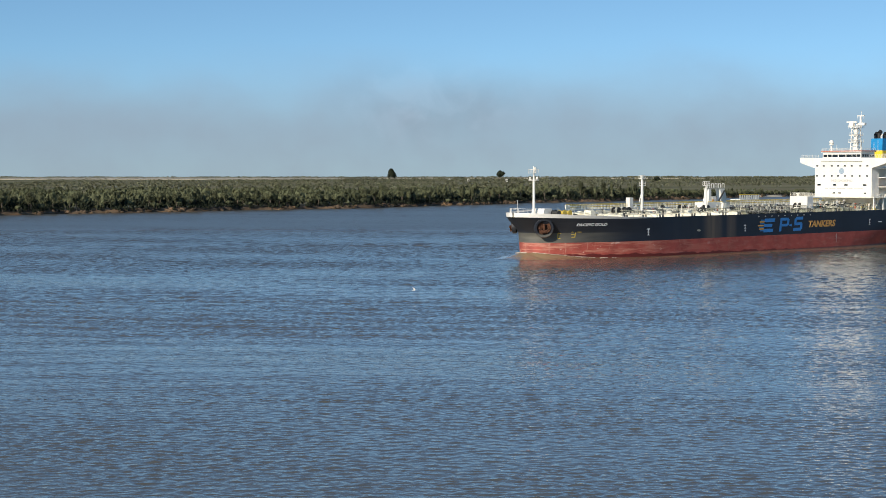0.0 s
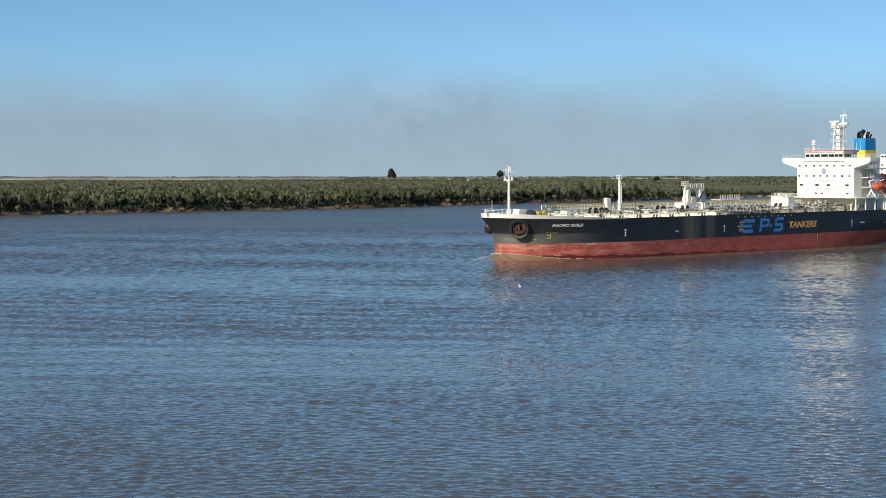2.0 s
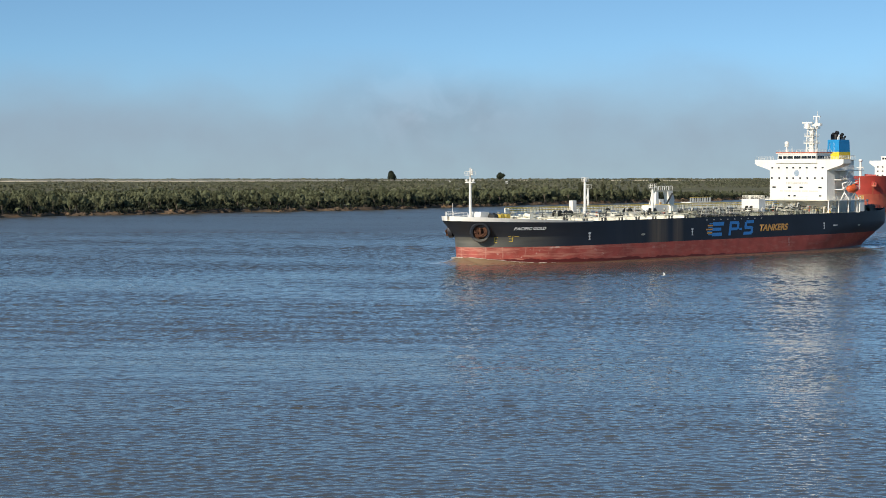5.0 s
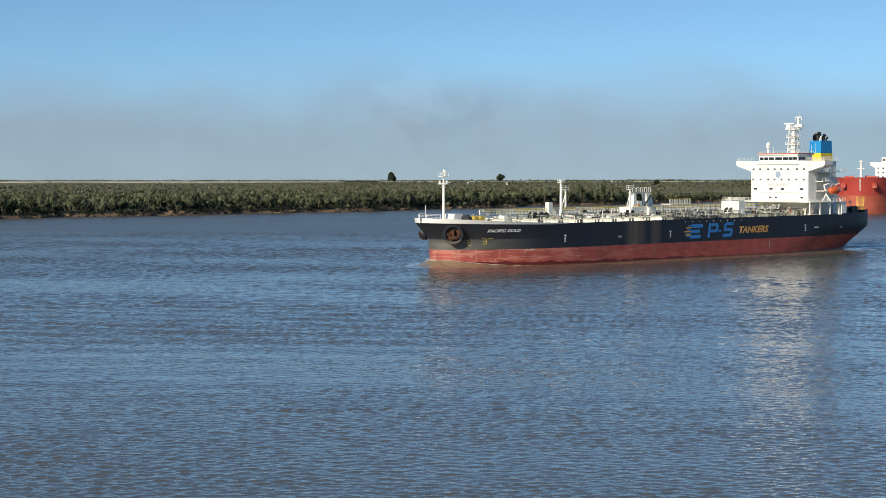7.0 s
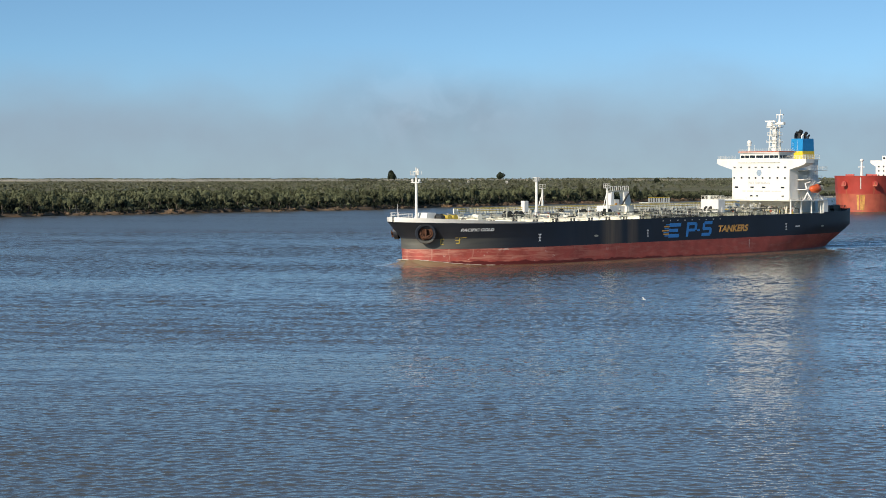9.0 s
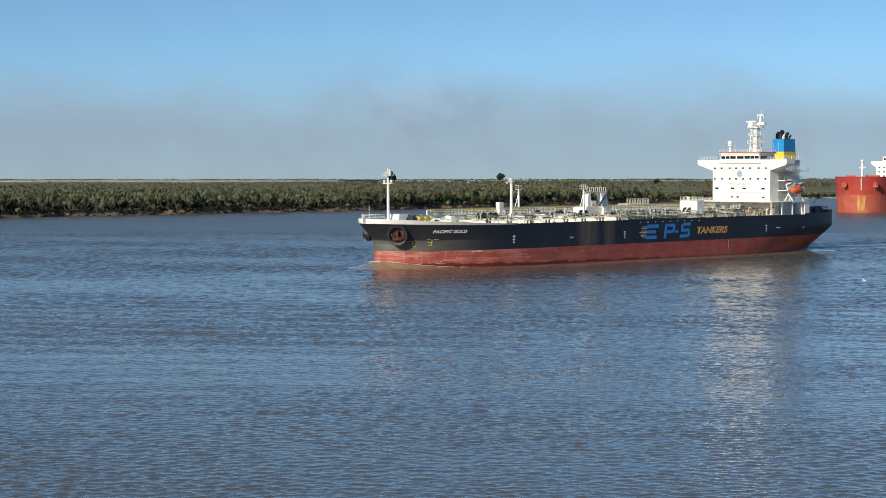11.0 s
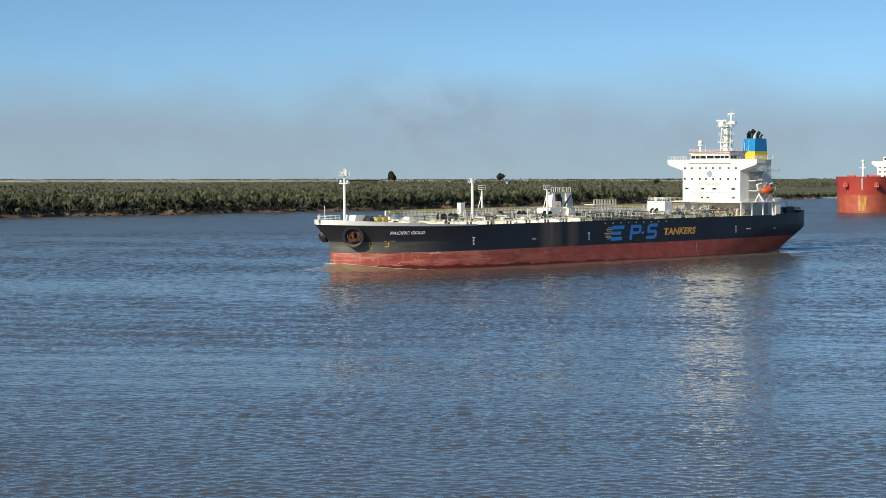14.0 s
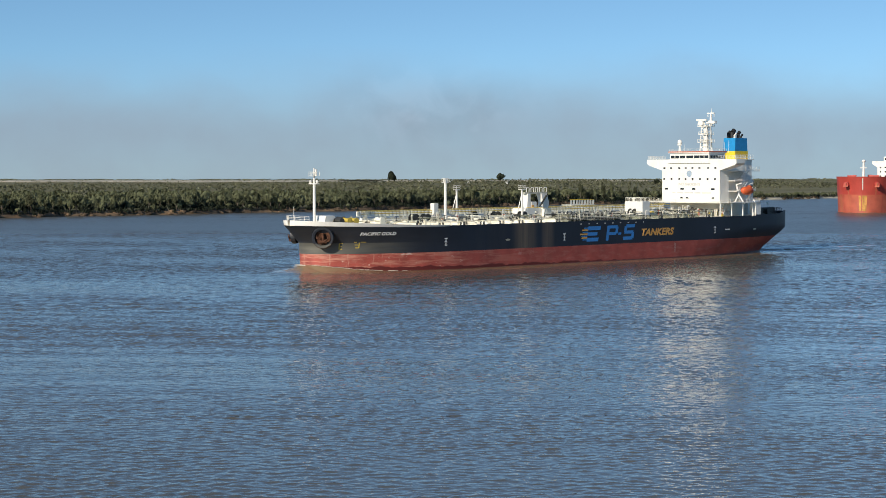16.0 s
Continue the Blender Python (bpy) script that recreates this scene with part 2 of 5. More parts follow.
M = {
    "water": water_material("river_water", (0.069, 0.073, 0.066), (0.112, 0.103, 0.080)),
    # browner base colour than the river, for the sheets beside hull and bow
    "brown_water": water_material("brown_silty_water", (0.21, 0.155, 0.085), (0.27, 0.20, 0.115)),
    "ground": material("floodplain_grass", (0.15, 0.14, 0.078), 0.95, vary=0.3, scale=0.01, stain=0.7, stain_color=(0.07, 0.09, 0.035), stain_scale=0.004),
    "bank": material("river_bank_soil", (0.11, 0.080, 0.054), 0.95, vary=0.4, scale=0.3, stain=0.9, stain_color=(0.42, 0.26, 0.14), stain_scale=0.09, bump=0.6),
    # wood floor: litter with the shade under the trees put into its colour
    "wood_floor_shade": material("shade_tinted_leaf_litter", (0.045, 0.04, 0.026), 0.95, vary=0.3, scale=0.2),
    # colour darkened as canopy shade for the undergrowth; reused for the lone far trees
    "leaf_dark": material("dark_shaded_leaves", (0.026, 0.032, 0.019), 0.8, vary=0.3, scale=0.2, island=0.5),
    "pale_plain": material("dry_marsh", (0.42, 0.38, 0.30), 0.95, vary=0.2, scale=0.01),
    "leaf": material("willow_leaves", (0.106, 0.114, 0.060), 0.75, vary=0.38, scale=0.13, island=0.22, each=0.5),
    "leaf_far": material("woodland_leaves", (0.150, 0.152, 0.090), 0.8, vary=0.45, scale=0.012, island=0.45),
    "bark": material("grey_bark", (0.16, 0.13, 0.10), 0.9, vary=0.3, scale=2),
    "hull_dark": hull_paint(),
    "boot_red": boot_paint(),
    "wet_red": material("wet_fouled_red", (0.13, 0.02, 0.015), 0.3, vary=0.3, scale=0.5),
    "white": material("white_ship_paint", (0.78, 0.76, 0.69), 0.45, vary=0.05, scale=0.4, stain=0.12, stain_color=(0.45, 0.33, 0.2), stain_scale=0.5, streak=0.15),
    "cream": material("cream_deck_paint", (0.80, 0.77, 0.64), 0.6, vary=0.12, scale=0.5, stain=0.3, stain_color=(0.32, 0.20, 0.11), stain_scale=0.35),
    "grey_pipe": material("pale_grey_pipes", (0.40, 0.395, 0.31), 0.5, vary=0.2, scale=1, stain=0.35, stain_scale=0.8),
    "deck_green": material("grey_green_deck_paint", (0.17, 0.18, 0.13), 0.6, vary=0.25, scale=0.6, stain=0.4, stain_color=(0.20, 0.12, 0.07), stain_scale=0.5),
    "dark_gear": material("dark_greased_machinery", (0.04, 0.04, 0.035), 0.5, vary=0.3, scale=2),
    "glass": material("dark_window_glass", (0.015, 0.02, 0.025), 0.08, vary=0.1),
    "red_trim": material("red_brown_trim", (0.45, 0.12, 0.06), 0.5, vary=0.15),
    "dull_yellow": material("dull_yellow_paint", (0.50, 0.37, 0.06), 0.6, vary=0.15),
    "yellow": material("yellow_paint", (0.78, 0.55, 0.03), 0.45, vary=0.08),
    "blue": material("bright_blue_paint", (0.013, 0.24, 0.52), 0.45, vary=0.08),
    "letter_blue": material("letter_blue_paint", (0.04, 0.22, 0.55), 0.45, vary=0.08),
    "letter_orange": material("letter_orange_paint", (0.66, 0.34, 0.08), 0.45, vary=0.08),
    "letter_white": material("letter_white_paint", (0.75, 0.75, 0.72), 0.5, vary=0.08),
    "emblem_grey": material("blue_grey_emblem_paint", (0.30, 0.38, 0.45), 0.6, vary=0.2, scale=1.5),
    "letter_faded": material("faded_grey_lettering", (0.56, 0.54, 0.49), 0.6, vary=0.1),
    "orange": material("lifeboat_orange", (0.62, 0.11, 0.03), 0.4, vary=0.1),
    "rust": material("rusty_steel", (0.095, 0.045, 0.027), 0.8, vary=0.4, scale=1.5, stain=0.6, stain_color=(0.06, 0.03, 0.02), stain_scale=1.2),
    "black": material("soot_black", (0.015, 0.015, 0.015), 0.6, vary=0.2),
    "stain_yellow": material("yellow_brown_stain", (0.50, 0.25, 0.06), 0.7, vary=0.35, scale=0.6),
    "foam": material("river_foam", (0.55, 0.49, 0.41), 0.8, vary=0.2, scale=2),
    "bulk_red": material("red_bulk_hull_paint", (0.42, 0.058, 0.042), 0.45, vary=0.15, scale=0.15, stain=0.3, stain_color=(0.25, 0.05, 0.03), stain_scale=0.2, streak=0.15),
    "bulk_boot": material("worn_orange_red_antifouling", (0.42, 0.095, 0.055), 0.6, vary=0.2, scale=0.2, stain=0.6, stain_color=(0.45, 0.17, 0.06), stain_scale=0.22, streak=0.2),
}


# ---- mesh helpers ----
def box(bm, x0, x1, y0, y1, z0, z1, bevel=0.0):
    v = [bm.verts.new((x, y, z)) for x in (x0, x1) for y in (y0, y1) for z in (z0, z1)]
    fs = [bm.faces.new([v[i] for i in f]) for f in ((0, 1, 3, 2), (4, 6, 7, 5), (0, 4, 5, 1), (2, 3, 7, 6), (0, 2, 6, 4), (1, 5, 7, 3))]
    if bevel:
        bmesh.ops.bevel(bm, geom=list({e for f in fs for e in f.edges}), offset=bevel, segments=2, affect="EDGES")
    return bm


def rod(bm, a, b, r, r2=None, n=8):
    """A round bar from a to b, capped, tapering to r2."""
    a, b = Vector(a), Vector(b)
    r2 = r if r2 is None else r2
    q = (b - a).to_track_quat("Z", "Y")
    rings = []
    for c, rr in ((a, r), (b, r2)):
        rings.append([bm.verts.new(c + q @ Vector((rr * math.cos(2 * math.pi * i / n), rr * math.sin(2 * math.pi * i / n), 0))) for i in range(n)])
    for i in range(n):
        bm.faces.new((rings[0][i], rings[0][(i + 1) % n], rings[1][(i + 1) % n], rings[1][i]))
    bm.faces.new(rings[0][::-1])
    bm.faces.new(rings[1])
    return bm


def ball(bm, c, rx, ry, rz, seg=12, rings=8):
    m = Matrix.LocRotScale(Vector(c), None, Vector((rx, ry, rz)))
    bmesh.ops.create_uvsphere(bm, u_segments=seg, v_segments=rings, radius=1, matrix=m)
    return bm


def prism(bm, pts, axis, lo, hi):
    """A plate: the outline pts (two coordinates) drawn out along axis ('x', 'y' or 'z') from lo to hi."""
    def at(p, d):
        return {"x": (d, p[0], p[1]), "y": (p[0], d, p[1]), "z": (p[0], p[1], d)}[axis]
    a = [bm.verts.new(at(p, lo)) for p in pts]
    b = [bm.verts.new(at(p, hi)) for p in pts]
    n = len(pts)
    bm.faces.new(a[::-1])
    bm.faces.new(b)
    for i in range(n):
        bm.faces.new((a[i], a[(i + 1) % n], b[(i + 1) % n], b[i]))
    return bm


def mesh_of(name, bm, mats, smooth=False):
    bmesh.ops.recalc_face_normals(bm, faces=bm.faces)
    me = bpy.data.meshes.new(name)
    bm.to_mesh(me)
    bm.free()
    for m in mats if isinstance(mats, (list, tuple)) else (mats,):
        me.materials.append(m)
    if smooth:
        me.shade_smooth()
    return me


def part(name, bm, mats, parent, label="", smooth=False):
    ob = new(name, mesh_of(name, bm, mats, smooth))
    ob.parent = parent
    if label:
        ob["label"] = label
    return ob


def rail(bm, pts, h=1.1, bars=3, post=2.0, r=0.03):
    """A guard rail along pts."""
    for a, b in zip(pts, pts[1:]):
        a, b = Vector(a), Vector(b)
        n = max(1, round((b - a).length / post))
        for i in range(n + 1):
            p = a.lerp(b, i / n)
            rod(bm, p, p + Vector((0, 0, h)), r, n=4)
        for k in range(1, bars + 1):
            z = Vector((0, 0, h * k / bars))
            rod(bm, a + z, b + z, r * 0.8, n=4)
    return bm


def text_mesh(body, size, shear=0.0):
    cu = bpy.data.curves.new("lettering", "FONT")
    cu.body, cu.size, cu.shear, cu.extrude, cu.offset = body, size, shear, 0.0, 0.042 * size
    cu.align_x = "LEFT"
    ob = new("lettering", cu)
    bpy.context.view_layer.update()
    me = bpy.data.meshes.new_from_object(ob.evaluated_get(bpy.context.evaluated_depsgraph_get()))
    bpy.data.objects.remove(ob)
    return me


# ---- river and land ----
SHORE0 = Vector((-225, 862, 0))
ALONG = Vector((0.636, 0.771, 0)).normalized()
INLAND = Vector((-ALONG.y, ALONG.x, 0))


def wiggle(s):
    return 7 * math.sin(s / 61 + 1.0) + 4 * math.sin(s / 23) + 2.2 * math.sin(s / 9.1 + 2) - 14 * math.exp(-((s - 330) / 120) ** 2) + 4.0 * noise.noise((s * 0.09, 3.1, 0))


def land_height(s, d):
    far_y = (SHORE0 + ALONG * s + INLAND * d).y
    rough = 0.5 * noise.noise((s * 0.02, d * 0.02, 0.5))
    if d <= 0:
        return -1.5 + 1.5 * max(-1, d / 6)
    step = min(1, d / (2.2 + 1.6 * noise.noise((s * 0.05, 0.0, 4.0))))
    return -0.68 + 1.7 * step + rough * step + 2.6 * max(0.0, min(1.0, (far_y - 1900) / 1500))


def shore_point(s, d, z=None):
    p = SHORE0 + ALONG * s + INLAND * (wiggle(s) * max(0.0, 1 - d / 900) + d)
    return Vector((p.x, p.y, land_height(s, d) if z is None else z))


def wave_height(x, y, cell):
    """Wind ripples and old wakes: many small wave trains, strong in some patches and weak in others."""
    rng = np.random.RandomState(7)
    n = 120
    short = max(0.72, 2.5 * cell)
    length = np.exp(rng.uniform(np.log(short), np.log(max(2.0, 2.2 * short)), n))
    ang = radians(84) + rng.normal(0, 0.72, n)
    phase = rng.uniform(0, 2 * np.pi, n)
    slope = 0.098 / np.sqrt(n / 2)
    h = np.zeros_like(x)
    for l, a, p in zip(length, ang, phase):
        k = 2 * np.pi / l
        t = k * (x * np.cos(a) + y * np.sin(a)) + p + 0.9 * np.sin(0.05 * x + 0.031 * y + 3 * p)
        h += slope / k * (np.cos(t) + 0.42 * np.cos(2 * t))
    # a few longer, low wakes running across the river
    for l, a, p in ((9.0, 1.32, 0.3), (6.5, 1.78, 2.0), (12.0, 1.5, 4.0), (10.2, 1.66, 1.1), (5.2, 1.22, 5.0)):
        k = 2 * np.pi / l
        h += 0.034 * np.clip((y - 140) / 80, 0.1, 1) * np.clip(1 - (y - 260) / 220, 0, 1) / k * np.sin(k * (x * np.cos(a) + y * np.sin(a)) + p + 1.2 * np.sin(0.045 * x + 3 * p)) * np.clip(0.35 + 0.8 * np.sin(0.021 * x - 0.027 * y + 2 * p) * np.sin(0.013 * x + 0.019 * y + p), 0, 1.2)
    patch = sum(np.sin(x * a + y * b + c) for a, b, c in ((0.021, 0.052, 0.4), (-0.034, 0.071, 2.0), (0.012, -0.031, 4.1), (0.055, 0.110, 1.3)))
    open_reach = np.clip((y - 200) / 380, 0, 1)      # rougher out in the open reach
    return h * np.clip(1.0 + 0.22 * patch, 0.5, 1.5) * (1 + 0.25 * open_reach) * (1 - 0.55 * np.clip((y - 520) / 200, 0, 1))


def build_water():
    V, F, n0 = [], [], 0
    blocks = ((96, 170, 64, 0.2), (170, 300, 102, 0.3), (300, 520, 168, 0.5), (520, 900, 290, 0.95), (900, 1700, 540, 2.6))
    for y0, y1, w, cell in blocks:
        ny, nx = int((y1 - y0) / cell), int(2 * w / cell / 1.45)
        yy, xx = np.meshgrid(np.append(np.linspace(y0, y1, ny + 1), y1 + 4 * cell), np.linspace(-w, w, nx + 1), indexing="ij")
        z = wave_height(xx, yy, cell)
        coarser = [c for _, _, _, c in blocks if c > cell]
        if coarser:                                  # runs into the next reach without a step
            w = np.clip((yy - y1) / 14 + 1, 0, 1)
            z = (1 - w) * z + w * wave_height(xx, yy, coarser[0])
        z[-1] = -0.25                                # dips under the next reach
        ny += 1
        V.append(np.stack([xx, yy, z], -1).reshape(-1, 3))
        i = (np.arange(ny)[:, None] * (nx + 1) + np.arange(nx)[None, :]).reshape(-1) + n0
        F.append(np.stack([i, i + 1, i + nx + 2, i + nx + 1], -1))
        n0 += (nx + 1) * (ny + 1)
    # open flat water round the rippled reach
    edge = [(-7000, -3000, 7000, 96), (-7000, 1700, 7000, 7000)]
    for y0, y1, w, cell in blocks:
        edge += [(-7000, y0, -w, y1), (w, y0, 7000, y1)]
    for x0, y0, x1, y1 in edge:
        V.append(np.array([(x0, y0, 0), (x1, y0, 0), (x1, y1, 0), (x0, y1, 0)], float))
        F.append(np.array([[n0, n0 + 1, n0 + 2, n0 + 3]]))
        n0 += 4
    V, F = np.concatenate(V), np.concatenate(F)
    me = bpy.data.meshes.new("water")
    me.vertices.add(len(V))
    me.vertices.foreach_set("co", V.astype(np.float32).ravel())
    me.loops.add(F.size)
    me.loops.foreach_set("vertex_index", F.astype(np.int32).ravel())
    me.polygons.add(len(F))
    me.polygons.foreach_set("loop_start", np.arange(0, F.size, 4, dtype=np.int32))
    me.update(calc_edges=True)
    me.validate()
    me.shade_smooth()
    me.materials.append(M["water"])
    bm = bmesh.new()
    box(bm, -6900, 6900, -2900, 6900, -4, -3)
    tagged(new("river_bed", mesh_of("river_bed", bm, M["bank"])), "muddy river bed", "ground", kind="structure")
    return tagged(new("water", me), "wide blue-grey silty river with small wind ripples", "river", kind="structure")


def build_land():
    bm = bmesh.new()
    ss = [-4000, -2500, -1500, -900, -500] + [-300 + 4 * i for i in range(400)] + [1400, 1700, 2200, 3000, 4000, 5500, 7500]
    ds = [-10, -3, 0, 0.7, 1.4, 2.2, 3.5, 5, 7.5, 11, 18, 30, 60, 120, 250, 450, 700, 1000, 1500, 2200, 2600, 2900, 3400, 4200, 5500, 9000]
    grid = [[bm.verts.new(shore_point(s, d)) for d in ds] for s in ss]
    for i in range(len(ss) - 1):
        for j in range(len(ds) - 1):
            f = bm.faces.new((grid[i][j], grid[i + 1][j], grid[i + 1][j + 1], grid[i][j + 1]))
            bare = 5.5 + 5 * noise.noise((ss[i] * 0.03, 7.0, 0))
            # index 2 is the ground beneath the wood, its colour darkened as tree shade
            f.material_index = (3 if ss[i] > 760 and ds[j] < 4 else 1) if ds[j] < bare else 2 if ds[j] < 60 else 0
    ob = new("ground", mesh_of("ground", bm, [M["ground"], M["bank"], M["wood_floor_shade"], M["pale_plain"]], True))
    tagged(ob, "flat wooded floodplain with an eroded orange earth bank", "ground", kind="structure")
    # dry pale marsh far out on the plain
    for k, (x0, x1, y0, y1) in enumerate(((-1500, -150, 3640, 4480), (-260, 60, 3900, 4440), (20, 330, 4050, 4460), (300, 760, 4150, 4420))):
        bm = bmesh.new()
        n = 30
        lo = [(x0 + (x1 - x0) * i / n, y0 + 90 * noise.noise((i * 0.31, k, 0)) + 220 * (abs(i / n - 0.5) * 2) ** 6) for i in range(n + 1)]
        hi = [(x0 + (x1 - x0) * i / n, y1 + 60 * noise.noise((i * 0.27, k + 5, 0)) - 140 * (abs(i / n - 0.5) * 2) ** 6) for i in range(n + 1)]
        prism(bm, lo + hi[::-1], "z", 3.0, 4.75)
        tagged(new("marsh", mesh_of("marsh", bm, M["pale_plain"])), "pale dry marsh flat far away on the plain", "marsh", kind="structure")
    # the near bank under and behind the camera
    bm = bmesh.new()
    prism(bm, [(-900, -60), (900, -60), (900, -900), (-900, -900)], "z", -3, 12)
    box(bm, -14, 14, -40, -4, 0, 20.4)
    ob = new("near_bank", mesh_of("near_bank", bm, M["bank"]))
    tagged(ob, "earth bluff on the near side of the river", "bluff", kind="structure")


def leaf_cloud(rng, count, size, shape, up=0.0, droop=False):
    """Loose leaf clumps: bent triangles scattered through lobes. shape(rng) gives a place and an outward direction."""
    verts, faces = [], []
    for _ in range(count):
        p, out = shape(rng)
        a = Vector((rng.gauss(0, 1), rng.gauss(0, 1), rng.gauss(0, 0.6))).normalized()
        nrm = (out + a * 0.38 + Vector((0, 0, up))).normalized()
        t = nrm.cross(Vector((rng.gauss(0, 1), rng.gauss(0, 1), rng.gauss(0, 1)))).normalized()
        u = nrm.cross(t)
        s = size * rng.uniform(0.6, 1.4)
        if droop:
            u = (u + Vector((0, 0, 0.9)) * (1 if u.z > 0 else -1)).normalized() * 1.1
            t = u.cross(nrm).normalized() * 0.75
        k = len(verts)
        verts += [p - t * s * 0.5, p + t * s * 0.5 + nrm * s * 0.1, p + u * s * 0.9 - nrm * s * 0.15, p - u * s * 0.7]
        faces += [(k, k + 1, k + 2), (k, k + 3, k + 1)]
    return verts, faces


def lobes_shape(rng, height, radius, slim):
    """A crown of several uneven upright lobes."""
    lobes = []
    for i in range(rng.randint(5, 8)):
        h = height * rng.uniform(0.58, 0.9)
        a, d = rng.uniform(0, 6.3), radius * rng.uniform(0.1, 0.75) * (1.15 - 0.6 * h / height)
        lobes.append((Vector((math.cos(a) * d, math.sin(a) * d, h)), radius * rng.uniform(0.36, 0.62), height * rng.uniform(0.12, 0.22) * slim))
    lobes.append((Vector((0, 0, height * 0.8)), radius * 0.4, height * 0.2))

    def shape(r):
        c, w, h = r.choice(lobes)
        o = Vector((r.gauss(0, 1), r.gauss(0, 1), r.gauss(0, 1) + 0.15)).normalized()
        q = r.uniform(0.55, 1.0)
        return c + Vector((o.x * w, o.y * w, o.z * h)) * q, Vector((o.x, o.y, o.z * 0.8 + 0.2)).normalized()
    return shape, lobes


def tree_meshes(seed, height, radius, slim=1.0, leaves=800, leaf=0.62, foliage="leaf"):
    rng = random.Random(seed)
    shape, lobes = lobes_shape(rng, height, radius, slim)
    me = bpy.data.meshes.new("crown")
    v, f = leaf_cloud(rng, leaves, leaf, shape, 0.0, True)
    me.from_pydata(v, [], f)
    me.materials.append(M[foliage])
    bm = bmesh.new()
    lean = Vector((rng.uniform(-0.5, 0.5), rng.uniform(-0.5, 0.5), height * 0.5))
    rod(bm, (0, 0, -0.6), lean * 0.5, 0.22, 0.16, 6)
    rod(bm, lean * 0.5, (lean.x, lean.y, height * 0.82), 0.16, 0.04, 6)
    for c, w, h in lobes[:5]:
        k = rng.uniform(0.3, 0.6)
        rod(bm, (lean.x * k, lean.y * k, height * 0.5 * k), c, 0.10, 0.03, 5)
    return mesh_of("trunk", bm, M["bark"]), me


def build_tree(name, kind, p, turn, size, label, group):
    trunk, crown = kind
    e = new(name)
    e.matrix_basis = Matrix.LocRotScale(p, Euler((0, 0, turn)), Vector((size, size, size)))
    for nm, me in (("trunk", trunk), ("crown", crown)):
        o = new(nm, me)
        o.parent = e
    return tagged(e, label, "tree", group)


def tall_at(s):
    """How tall the woods stand along the shore: high downstream, bush further up."""
    return max(0.36, min(1.0, 1.0 - (s - 560) / 420))


def build_front_trees():
    rng = random.Random(11)
    kinds = [tree_meshes(30 + i, h, r, sl) for i, (h, r, sl) in enumerate(((11.5, 3.5, 1.2), (10.2, 3.6, 1.0), (12.8, 3.0, 1.4), (9.5, 4.2, 0.9), (11.5, 2.9, 1.3), (8, 3.8, 0.9)))]
    bush = [tree_meshes(50 + i, h, r, 0.9, 500) for i, (h, r) in enumerate(((5, 3.2), (4, 2.8)))]
    s, n = -120.0, 0
    while s < 1010 and n < 290:
        s += rng.choice((rng.uniform(1.6, 3.2), rng.uniform(3.6, 8.2)))
        low = rng.random() < 0.18
        kind = rng.choice(bush if low else kinds)
        d = rng.uniform(1.4, 4.5) if low else rng.uniform(3, 15)
        build_tree("tree", kind, shore_point(s, d) - Vector((0, 0, 0.2)), rng.uniform(0, 6.3), rng.uniform(0.66, 0.98) * (1 if low else tall_at(s)),
                   "low olive-green willow bush on the earth bank" if low else "tall olive-green willow on the river bank", "riverside trees")
        n += 1


def woods(name, label, seed, count, s_range, d_fn, h_fn, leaves, leaf, mat, up=0.0):
    rng = random.Random(seed)
    V, F = [], []
    for _ in range(count):
        s = rng.uniform(*s_range)
        d = d_fn(rng)
        if noise.noise((s * 0.0022, d * 0.012 if d < 400 else d * 0.009, 9.0)) < (-0.12 if d < 400 else -0.3) and d > 70:
            continue
        base = shore_point(s, d)
        if abs(base.x) > 0.31 * base.y:
            continue
        h = h_fn(rng, s, d)
        r = h * rng.uniform(0.32, 0.5)
        tops = [(Vector((rng.uniform(-0.5, 0.5) * r, rng.uniform(-0.5, 0.5) * r, h * rng.uniform(0.45, 0.8))), r * rng.uniform(0.5, 0.8), h * rng.uniform(0.18, 0.3)) for _ in range(3)]

        def shape(q):
            c, w, hh = q.choice(tops)
            o = Vector((q.gauss(0, 1), q.gauss(0, 1), q.gauss(0, 1) + 0.3)).normalized()
            return base + c + Vector((o.x * w, o.y * w, o.z * hh)), Vector((o.x, o.y, o.z * 0.8 + 0.25)).normalized()
        v, f = leaf_cloud(rng, leaves, leaf * h / 10, shape, up, up < 0.5)
        k = len(V)
        V += v
        F += [tuple(i + k for i in t) for t in f]
    me = bpy.data.meshes.new(name)
    me.from_pydata(V, [], F)
    me.materials.append(mat)
    return tagged(new(name, me), label, "woodland", kind="stuff")


